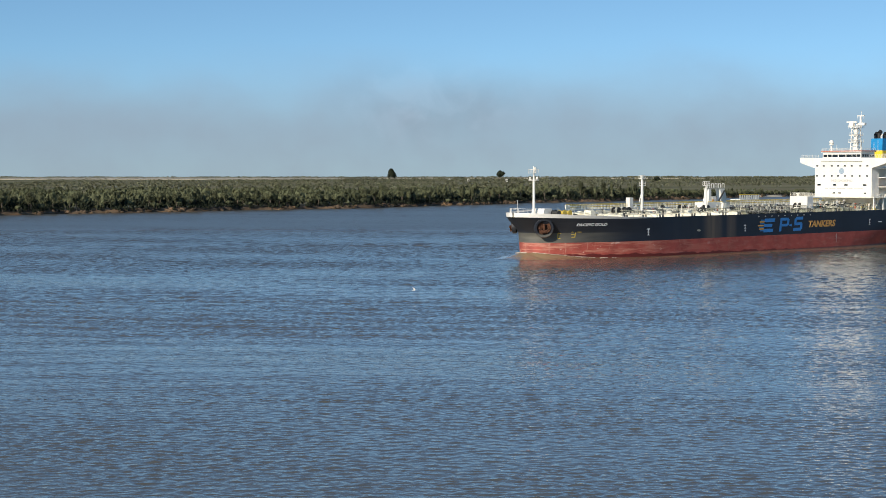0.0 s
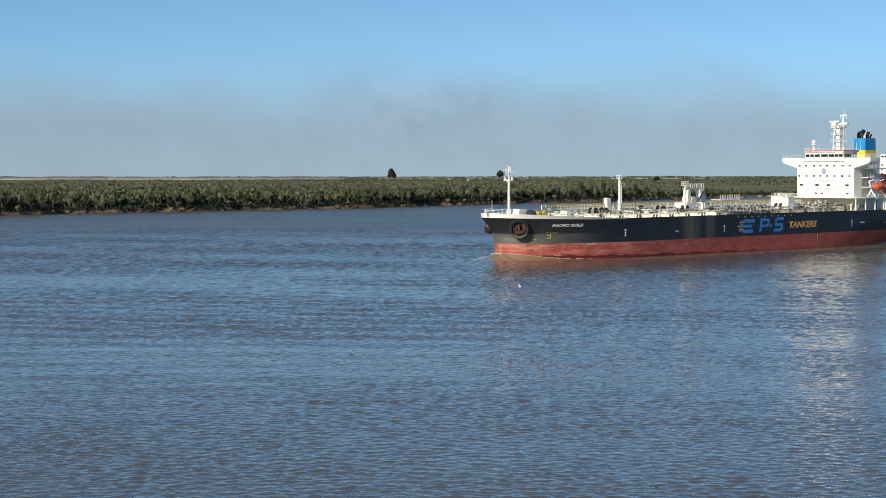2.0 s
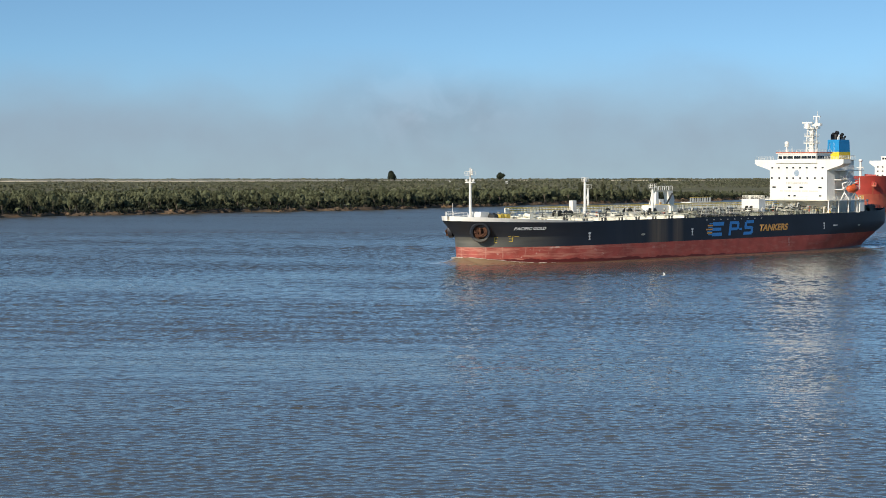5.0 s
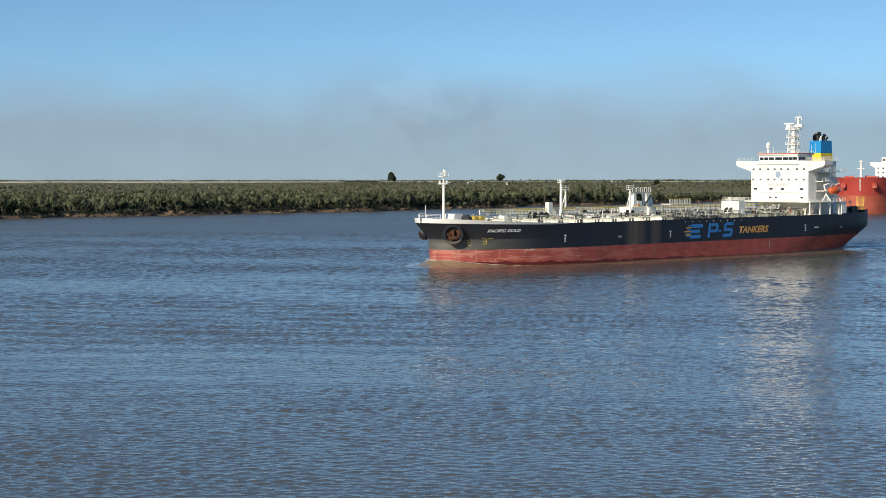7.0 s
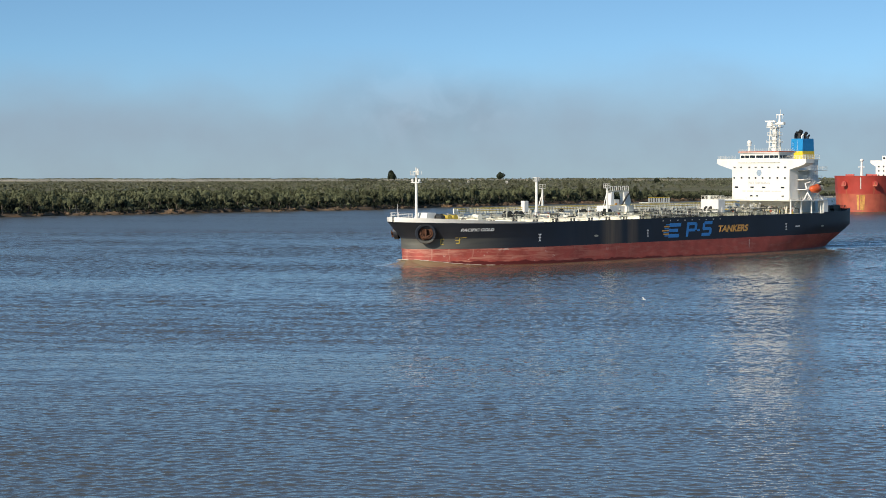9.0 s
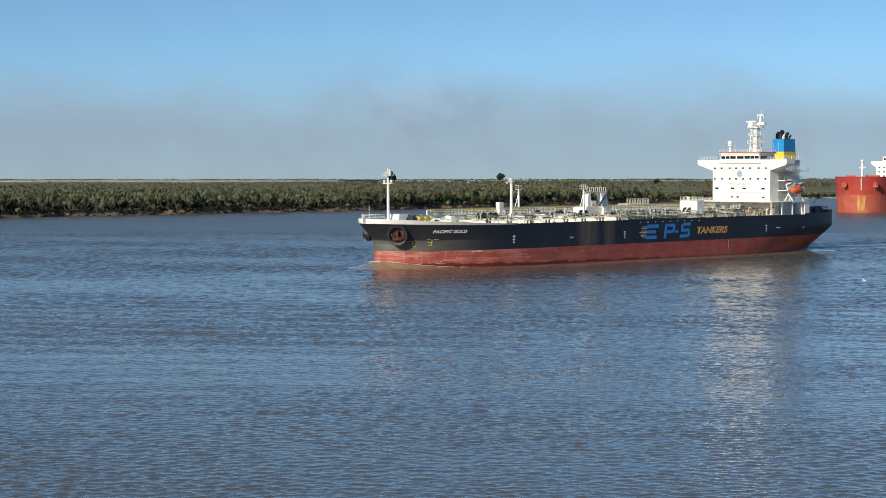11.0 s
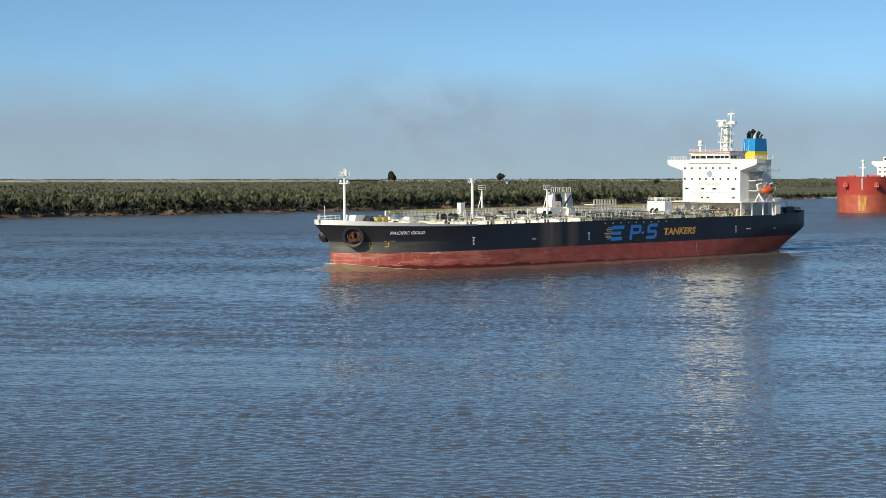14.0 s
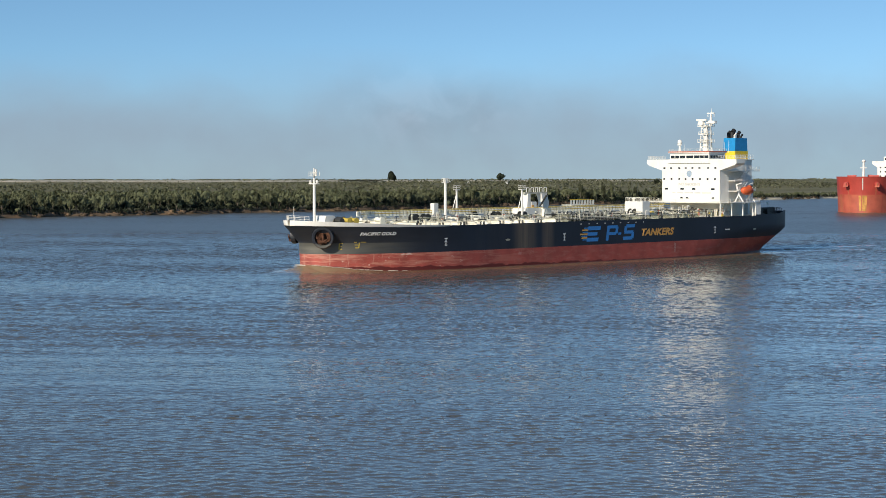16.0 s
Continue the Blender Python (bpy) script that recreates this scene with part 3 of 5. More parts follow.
def build_woods():
    woods("riverside_wood", "dense olive-green willow wood behind the bank", 5, 3300, (-160, 1050), lambda r: 22 + 322 * r.random() ** 1.7,
          lambda r, s, d: r.uniform(5.5, 9.3) * tall_at(s), 64, 1.6, M["leaf"], 0.3)
    # takes the dark leaf so the wood's lower half looks shaded
    woods("understory", "shrubs and saplings along the bank top, coloured dark as canopy shade", 6, 2300, (-160, 1050), lambda r: r.choice((r.uniform(0.4, 5), r.uniform(4, 24))),
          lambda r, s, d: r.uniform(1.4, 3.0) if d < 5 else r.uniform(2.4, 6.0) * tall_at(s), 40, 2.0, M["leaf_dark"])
    woods("middle_wood", "low green scrub wood on the floodplain", 7, 8200, (-300, 2600), lambda r: r.uniform(330, 1600),
          lambda r, s, d: r.uniform(2.5, 5.5) - 0.8 * d / 1600, 22, 3.4, M["leaf_far"], 1.1)
    woods("scrub", "sparse pale scrub on the far plain", 8, 5200, (-600, 4200), lambda r: r.uniform(1200, 2900),
          lambda r, s, d: r.uniform(1.2, 2.6) * (1.8 if s > 2300 and r.random() < 0.4 else 1), 14, 5.5, M["leaf_far"], 1.3)
    far_line()


def far_line():
    """The last trees before the horizon."""
    rng = random.Random(21)
    V, F = [], []
    for _ in range(2600):
        y = rng.uniform(4500, 4780)
        x = rng.uniform(-0.29, 0.29) * y
        h = rng.uniform(1.8, 4.2) * (0.75 + 0.6 * max(-0.6, noise.noise((x * 0.012, 2.0, 0)))) * (1.35 if x > 420 else 1)
        base = Vector((x, y, 4.0))

        def shape(q):
            o = Vector((q.gauss(0, 1), q.gauss(0, 1), q.gauss(0, 1) + 0.3)).normalized()
            return base + Vector((o.x * h * 0.8, o.y * h * 0.8, h * 0.5 + o.z * h * 0.45)), o
        v, f = leaf_cloud(rng, 14, h * 0.5, shape, 0.6)
        k = len(V)
        V += v
        F += [tuple(i + k for i in t) for t in f]
    me = bpy.data.meshes.new("far_wood")
    me.from_pydata(V, [], F)
    me.materials.append(M["leaf_far"])
    tagged(new("far_wood", me), "thin dark line of trees on the horizon", "woodland", kind="stuff")


def build_debris():
    """Slumped clods of earth along the foot of the bank, and drifted trunks."""
    rng = random.Random(31)
    V, F = [], []
    for _ in range(900):
        s = rng.uniform(-140, 1000)
        if noise.noise((s * 0.03, 1.0, 8.0)) < -0.1:
            continue
        p = shore_point(s, rng.uniform(0.2, 3.2))
        r = rng.choice((rng.uniform(0.3, 0.9), rng.uniform(0.6, 1.7)))
        bm = bmesh.new()
        bmesh.ops.create_icosphere(bm, subdivisions=1, radius=1)
        k = len(V)
        for v in bm.verts:
            w = r * (1 + 0.35 * noise.noise(v.co * 1.7 + p))
            V.append((p.x + v.co.x * w * 1.3, p.y + v.co.y * w, p.z + v.co.z * w * 0.7))
        F += [tuple(v.index + k for v in f.verts) for f in bm.faces]
        bm.free()
    me = bpy.data.meshes.new("earth_clods")
    me.from_pydata(V, [], F)
    me.materials.append(M["bank"])
    tagged(new("earth_clods", me), "slumped orange-brown earth clods along the bank", "earth", kind="stuff")
    for i in range(26):
        s = rng.uniform(-100, 700)
        p = shore_point(s, rng.uniform(0.6, 3.0))
        a = rng.uniform(-0.5, 0.5)
        d = (ALONG * math.cos(a) + INLAND * math.sin(a)) * rng.uniform(2.5, 5)
        bm = bmesh.new()
        rod(bm, -d * 0.5 + Vector((0, 0, 0.1)), d * 0.5 + Vector((0, 0, rng.uniform(0.2, 0.9))), 0.22, 0.1, 7)
        rod(bm, d * 0.2 + Vector((0, 0, 0.3)), d * 0.35 + Vector((0.2, 0.1, 1.1)), 0.08, 0.03, 5)
        o = new("drift_log", mesh_of("drift_log", bm, M["bark"]))
        o.location = p + Vector((0, 0, 0.05))
        tagged(o, "bare grey fallen trunk lying on the bank", "log", "fallen trunks")


def build_lone_trees():
    for i, (x, y, h, rad) in enumerate(((-83.8, 2800, 22, 10.0), (100.7, 3000, 19, 9.0), (362.5, 2900, 9, 8))):
        k = tree_meshes(700 + i, h, rad, 1.0, 700, 2.2, "leaf_dark")
        build_tree("tree", k, Vector((x, y, 2.0)), 0.3, 1.0, "solitary dark tree far out on the floodplain", "far solitary trees")


def build_farmhouse(x, y, w, turn):
    """A small white house out on the plain."""
    e = new("farmhouse")
    e.matrix_basis = pose(x, y, 3.9, 0, 0, turn)
    bm = bmesh.new()
    box(bm, -w, w, -w * 0.7, w * 0.7, -0.6, 3.4)
    part("wall", bm, M["white"], e)
    bm = bmesh.new()
    prism(bm, [(-w * 0.85, 3.4), (w * 0.85, 3.4), (0, 4.4)], "x", -w * 1.08, w * 1.08)
    part("roof", bm, M["grey_pipe"], e)
    for k in (-0.5, 0.4):
        bm = bmesh.new()
        box(bm, w * k - 0.6, w * k + 0.6, -w * 0.7 - 0.05, -w * 0.7, 1.0, 2.6)
        part("window", bm, M["glass"], e)
    return tagged(e, "small white farmhouse among far trees", "house", "far houses")


water = build_water()
build_land()
build_front_trees()
build_woods()
build_lone_trees()
build_debris()
build_farmhouse(112, 2990, 2.0, 8)
build_farmhouse(12, 3150, 1.6, -12)
build_farmhouse(46.5, 3120, 1.5, 20)


# ---- the tanker: x forward from midships, y to port, z up from the water ----
BEAM, MID = 16.1, 91.5
DECK_Z = 9.9
BOOT_Z = 3.85


def clamp(v, lo=0.0, hi=1.0):
    return max(lo, min(hi, v))


def stem_u(z):
    return 177.5 + 5.0 * clamp((z - 6.2) / 5.2, 0, 1.1) ** 1.15


def tail_u(z):
    return 11.5 - 4.5 * clamp(z / 5.7, -0.3, 1)


def half_beam(u, z):
    """Half the hull's breadth at u metres from the stern and height z."""
    s = clamp((stem_u(z) - u) / 40)
    bow = (1 - (1 - s) ** 2) ** (0.5 + 0.09 * clamp(1 - z / 9))
    low = clamp(z / 6.3, -0.2, 1)
    w = 0.16 + 0.42 * clamp(low)
    s = clamp((u - tail_u(z)) / (54 - 18 * clamp(low)))
    tail = w + (1 - w) * math.sqrt(max(0, 1 - (1 - s) ** 2))
    return BEAM * bow * tail


def sheer(u):
    return DECK_Z + 0.75 * clamp((u - 150) / 33) ** 1.4


def build_hull(ship):
    bm = bmesh.new()
    zs = [-2.5, -0.4, 0.5, 1.2, 2.4, BOOT_Z, 5.0, 6.2, 7.4, 8.6, None]
    t = [0.5 - 0.5 * math.cos(math.pi * i / 84) for i in range(85)]
    rings = {}
    for side in (1, -1):
        rows = []
        for z in zs:
            row = []
            for q in t:
                zz = z if z is not None else DECK_Z
                u = tail_u(zz) + (stem_u(zz) - tail_u(zz)) * q
                if z is None:
                    zz = sheer(u)
                    u = tail_u(zz) + (stem_u(zz) - tail_u(zz)) * q
                row.append(bm.verts.new((u - MID, side * half_beam(u, zz), zz)))
            rows.append(row)
        rings[side] = rows
        for j in range(len(zs) - 1):
            for i in range(len(t) - 1):
                f = bm.faces.new((rows[j][i], rows[j][i + 1], rows[j + 1][i + 1], rows[j + 1][i]))
                f.material_index = 1 if zs[j] < BOOT_Z - 0.01 else 0
                if zs[j] < -1:
                    f.material_index = 2
    # transom
    for j in range(len(zs) - 1):
        a, b = rings[1], rings[-1]
        f = bm.faces.new((a[j][0], a[j + 1][0], b[j + 1][0], b[j][0]))
        f.material_index = 1 if zs[j] < BOOT_Z - 0.01 else 0
    bmesh.ops.remove_doubles(bm, verts=bm.verts, dist=0.002)
    part("hull", bm, [M["hull_dark"], M["boot_red"], M["wet_red"]], ship, "dark blue hull with a red boot topping", True)
    # weather deck
    bm = bmesh.new()
    us = [7 + 175.2 * i / 90 for i in range(91)]
    a = [bm.verts.new((u - MID, half_beam(u, sheer(u)) - 0.03, sheer(u) - 0.02)) for u in us]
    c = [bm.verts.new((u - MID, 0, sheer(u) + 0.45 * clamp((u - 6) / 20))) for u in us]
    b = [bm.verts.new((u - MID, -half_beam(u, sheer(u)) + 0.03, sheer(u) - 0.02)) for u in us]
    for i in range(90):
        bm.faces.new((a[i], a[i + 1], c[i + 1], c[i]))
        bm.faces.new((c[i], c[i + 1], b[i + 1], b[i]))
    part("main_deck", bm, M["cream"], ship, "cream-painted steel weather deck")
    # white bow bulwark and dark stern bulwark, both with thickness
    def bulwark(name, u0, u1, h_fn, mat, label, lean=0.0):
        bm = bmesh.new()
        n = 60
        pts = []
        for i in range(n + 1):
            u = u0 + (u1 - u0) * (1 - (1 - i / n) ** 2)
            pts.append((u, half_beam(u, sheer(u)), sheer(u)))
        outline = [(u, y, z) for u, y, z in pts] + [(u, -y, z) for u, y, z in pts[::-1]]
        rows = []
        for u, y, z in outline:
            h = h_fn(u)
            k = 1 + lean * h
            sx = 0.35 * lean * h * 6 * clamp((u - 160) / 24)
            inn = 0.22 if y > 0 else -0.22
            rows.append([bm.verts.new(p) for p in ((u - MID, y, z), (u - MID + sx, y * k, z + h), (u - MID + sx - 0.2, (y - inn) * k, z + h), (u - MID - 0.2, y - inn, z))])
        for r, q in zip(rows, rows[1:]):
            for k in range(4):
                bm.faces.new((r[k], q[k], q[(k + 1) % 4], r[(k + 1) % 4]))
        part(name, bm, mat, ship, label)
    bulwark("bow_bulwark", 146, 182.2, lambda u: 0.35 + 0.85 * clamp((u - 150) / 32), M["white"], "white-painted bow bulwark", 0.03)
    bulwark("gunwale", 30, 146, lambda u: 0.18, M["hull_dark"], "dark gunwale bar")
    bm = bmesh.new()
    us = [7.1, 7.4, 8.0, 9, 11, 13.5, 16, 19, 22, 25, 27.5]
    for side in (1, -1):
        rows = []
        for u in us:
            y, z, h = half_beam(u, DECK_Z), DECK_Z, (1.15 - 0.75 * clamp((u - 9) / 5) if side > 0 else 1.2 + 0.9 * clamp((u - 9) / 13)) * clamp((28.6 - u) / 1.2)
            rows.append([bm.verts.new(p) for p in ((u - MID, side * y, z), (u - MID, side * y, z + h), (u - MID, side * (y - 0.2), z + h), (u - MID, side * (y - 0.2), z))])
        for r, q in zip(rows, rows[1:]):
            for k in range(4):
                bm.faces.new((r[k], q[k], q[(k + 1) % 4], r[(k + 1) % 4]))
        bm.faces.new(rows[0])
    y = half_beam(7.1, DECK_Z)
    box(bm, 7.0 - MID, 7.2 - MID, -y, y, DECK_Z, DECK_Z + 1.0)
    part("stern_bulwark", bm, M["hull_dark"], ship)


def on_hull(ship, me, name, u0, z0, mat, label="", lift=0.05):
    """Lays flat lettering on the port side: its x runs aft from u0, its y up from z0."""
    for v in me.vertices:
        u, z = u0 - v.co.x, z0 + v.co.y
        v.co = (u - MID, half_beam(u, z) + lift, z)
    me.materials.clear()
    me.materials.append(mat)
    ob = new(name, me)
    ob.parent = ship
    if label:
        ob["label"] = label
    return ob


def flat_shapes(polys, k=1.0):
    me = bpy.data.meshes.new("marking")
    V, F = [], []
    for p in polys:
        n = len(V)
        V += [(x * k, y * k, 0) for x, y in p]
        F.append(tuple(range(n, n + len(p))))
    me.from_pydata(V, [], F)
    return me


def bar(x0, x1, y0, y1, slant=0.18):
    return [(x0 + slant * y0, y0), (x1 + slant * y0, y0), (x1 + slant * y1, y1), (x0 + slant * y1, y1)]


def build_markings(ship):
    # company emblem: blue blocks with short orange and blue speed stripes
    for y0, y1, x1 in ((0, 0.95, 6.2), (1.5, 2.35, 5.6), (2.9, 3.9, 6.6)):
        on_hull(ship, flat_shapes([bar(1.9, x1, y0, y1)]), "emblem_block", 100.6, 4.75, M["letter_blue"], "blue emblem bar")
    for y0, x0 in ((0.35, 0.3), (1.3, -0.3), (2.3, 0.0), (3.35, 0.3)):
        on_hull(ship, flat_shapes([bar(x0, 1.9, y0, y0 + 0.28)]), "speed_stripe", 100.6, 4.75, M["letter_blue"], "blue speed stripe")
    for y0, x0 in ((0.8, -0.2), (1.75, -0.9), (2.8, -0.3)):
        on_hull(ship, flat_shapes([bar(x0, 1.9, y0, y0 + 0.36)]), "speed_stripe", 100.6, 4.75, M["letter_orange"], "orange speed stripe")
    for u0, z0, blocks in ((91.5, 4.8, ((0, 1.0, 0, 3.9), (1.0, 3.9, 3.1, 3.9), (1.0, 3.7, 1.4, 2.15), (3.3, 4.3, 1.75, 3.5))), (86.9, 5.0, ((0, 1.1, 1.2, 1.8),)),
                           (84.9, 4.8, ((0.0, 3.7, 0.0, 0.85), (0.3, 3.7, 1.6, 2.4), (0.7, 4.1, 3.2, 4.05), (0.1, 1.1, 2.0, 3.6), (3.1, 4.1, 0.45, 2.0)))):
        for k, (x0, x1, y0, y1) in enumerate(blocks):
            on_hull(ship, flat_shapes([bar(x0, x1, y0, y1)]), "emblem_block", u0, z0, M["letter_blue"], "", 0.05 + 0.006 * k)
    for body, u, z, size, width, mat, label in (("TANKERS", 77.9, 5.75, 2.5, 13.6, M["letter_orange"], "orange lettering reading TANKERS"),
                                                ("PACIFIC GOLD", 169.3, 8.2, 0.98, 8.5, M["letter_white"], "white lettering reading PACIFIC GOLD")):
        me = text_mesh(body, size, 0.25 if "T" == body[0] else 0.1)
        w = max(v.co.x for v in me.vertices)
        for v in me.vertices:
            v.co.x *= width / w
        on_hull(ship, me, "lettering", u, z, mat, label, 0.06)
    # load and tug marks, draught figures as bars
    for u, z in ((147.0, 5.3), (106.9, 5.3), (46.9, 5.5)):
        on_hull(ship, flat_shapes([bar(-0.16, 0.16, 0, 2.2, 0), bar(-0.55, 0.55, 1.9, 2.25, 0), bar(-0.4, 0.4, 0.0, 0.25, 0), bar(-0.5, 0.5, 1.0, 1.2, 0)], 0.82), "tug_mark", u, z, M["letter_white"], "white tug push mark")
    on_hull(ship, flat_shapes([bar(0, 0.75, 1.3, 1.46, 0), bar(0, 0.2, 0.0, 1.3, 0), bar(0, 0.7, 0.0, 0.18, 0), bar(0.2, 0.6, 0.6, 0.78, 0)]), "bulb_mark", 172.9, 4.95, M["dull_yellow"], "yellow bow thruster mark")
    on_hull(ship, flat_shapes([bar(0, 2.6, 1.55, 1.7, 0), bar(1.0, 1.2, 0.2, 1.5, 0), bar(0.3, 1.2, 0.2, 0.38, 0), bar(0.2, 1.0, 0.9, 1.04, 0)]), "bulb_mark", 170.0, 5.0, M["dull_yellow"])
    for u in (47.0 - 4.5,):
        on_hull(ship, flat_shapes([bar(0, 2.2, 0, 0.3, 0)]), "side_mark", u, 6.3, M["letter_white"])
    on_hull(ship, flat_shapes([bar(0, 0.2, 0, 2.4, 0)]), "load_line", 64.0, 1.0, M["letter_faded"], "pale load line mark")
    for u, z in ((126.9, 6.1), (28.5, 6.2)):
        on_hull(ship, flat_shapes([[(0.8 * math.cos(a), 0.28 * math.sin(a)) for a in [k * math.pi / 6 for k in range(12)]]]), "scupper", u, z, M["grey_pipe"])
    for i in range(9):
        on_hull(ship, flat_shapes([bar(0, 0.5, 0, 0.28, 0)]), "fairlead", 101 - 3.0 * i, 9.2, M["letter_faded"])
    # anchors in their bolsters
    for side in (1, -1):
        c = Vector((176.3 - MID, side * (half_beam(176.3, 7.9) + 0.1), 7.9))
        out = Vector((0.62, side * 0.75, -0.1)).normalized()
        bm = bmesh.new()
        big = 1.12 if side > 0 else 0.8
        reach = 1.0 if side > 0 else 0.35
        q = out.to_track_quat("Z", "Y")
        rings = []
        for r, d in ((2.35, -1.9), (2.3, 1.0), (2.12, 1.3), (1.72, 1.25), (1.55, 0.7), (0.5, 0.45)):
            rings.append([bm.verts.new(c + out * d * reach + q @ Vector((r * big * math.cos(k * math.pi / 14), r * big * math.sin(k * math.pi / 14), 0))) for k in range(28)])
        for r0, r1 in zip(rings, rings[1:]):
            for k in range(28):
                bm.faces.new((r0[k], r0[(k + 1) % 28], r1[(k + 1) % 28], r1[k]))
        bm.faces.new(rings[-1])
        bol = part("anchor_bolster", bm, [M["hull_dark"], M["rust"]], ship, "round anchor bolster", False)
        for f in bol.data.polygons:
            if (Vector(f.center) - c - out * 0.6 * reach).length < 1.5 * big:
                f.material_index = 1
        bm = bmesh.new()
        t = Vector((0, 0, 1)).cross(out).normalized()
        o = c + out * (1.05 * reach)
        rod(bm, o + Vector((0, 0, 1.1)), o - Vector((0, 0, 1.0)) + out * 0.3, 0.3, 0.26, 8)
        for k in (1, -1):
            rod(bm, o - Vector((0, 0, 1.0)) + out * 0.3, o + t * k * 1.25 - Vector((0, 0, 0.2)) + out * 0.5, 0.32, 0.14, 8)
            rod(bm, o + t * k * 1.25 - Vector((0, 0, 0.2)) + out * 0.5, o + t * k * 1.35 + Vector((0, 0, 0.6)) + out * 0.4, 0.3, 0.06, 6)
        rod(bm, o - t * 0.9 - Vector((0, 0, 1.0)) + out * 0.3, o + t * 0.9 - Vector((0, 0, 1.0)) + out * 0.3, 0.28, 0.28, 8)
        part("anchor", bm, M["rust"], bol, "rust-brown stockless anchor")


def build_bow_gear(ship):
    X = lambda u: u - MID
    bm = bmesh.new()
    rod(bm, (X(174.4), 0, 10.6), (X(174.4), 0, 20.3), 0.38, 0.32, 14)
    rod(bm, (X(174.4), 0, 20.3), (X(174.4), 0, 23.9), 0.25, 0.15, 10)
    rod(bm, (X(174.0), 0.1, 22.1), (X(174.0), 0.1, 23.6), 0.36, 0.3, 8)
    box(bm, X(174.0), X(174.9), -1.5, 1.5, 20.1, 20.35)
    box(bm, X(173.6), X(175.4), -1.0, 1.0, 22.0, 22.12)
    rail(bm, [(X(173.6), -1, 22.1), (X(175.4), -1, 22.1), (X(175.4), 1, 22.1), (X(173.6), 1, 22.1)], 0.9, 2, 1.0, 0.05)
    for y in (-1.3, 1.3):
        ball(bm, (X(174.5), y, 20.7), 0.32, 0.32, 0.4, 8, 6)
    rod(bm, (X(174.4), -0.9, 22.9), (X(174.4), 0.9, 22.9), 0.07, n=6)
    part("foremast", bm, M["white"], ship, "white foremast with crosstree and lamps")
    bm = bmesh.new()
    rod(bm, (X(180.4), 0, 11.0), (X(180.4), 0, 15.0), 0.09, 0.06, 6)
    part("jackstaff", bm, M["white"], ship)
    bm = bmesh.new()
    rail(bm, [(X(179), 4.0, 11.6), (X(180.6), 2.6, 11.7), (X(181.9), 0, 11.8), (X(180.6), -2.6, 11.7), (X(179), -4.0, 11.6)], 1.1, 3, 1.4, 0.06)
    part("bow_rail", bm, M["white"], ship)
    bm = bmesh.new()
    prism(bm, [(X(169.6), 10.5), (X(173.6), 10.5), (X(173.0), 12.7), (X(170.4), 12.7)], "y", -2.0, 2.6)
    part("bosun_store", bm, M["white"], ship, "white sloping store hatch house")
    for u, y, mat in ((170.6, 4.2, "dark_gear"), (168.0, -3.4, "dark_gear"), (167.6, 3.4, "dull_yellow"), (165.6, 3.4, "dull_yellow"), (163.2, -4.5, "dark_gear"), (159.4, 5.6, "cream")):
        bm = bmesh.new()
        rod(bm, (X(u) - 0.2, y - 1.0, 11.7), (X(u) - 0.2, y + 1.0, 11.45), 0.5, n=14)
        for k in (-1.1, 1.1):
            rod(bm, (X(u) - 0.2, y + k - 0.1, 11.45), (X(u) - 0.2, y + k + 0.1, 11.45), 0.75, n=14)
        box(bm, X(u) - 1.1, X(u) + 0.8, y - 1.5, y + 1.5, 10.4, 10.95)
        part("mooring_winch", bm, M[mat], ship, "yellow mooring winch drum" if mat == "dull_yellow" else "")


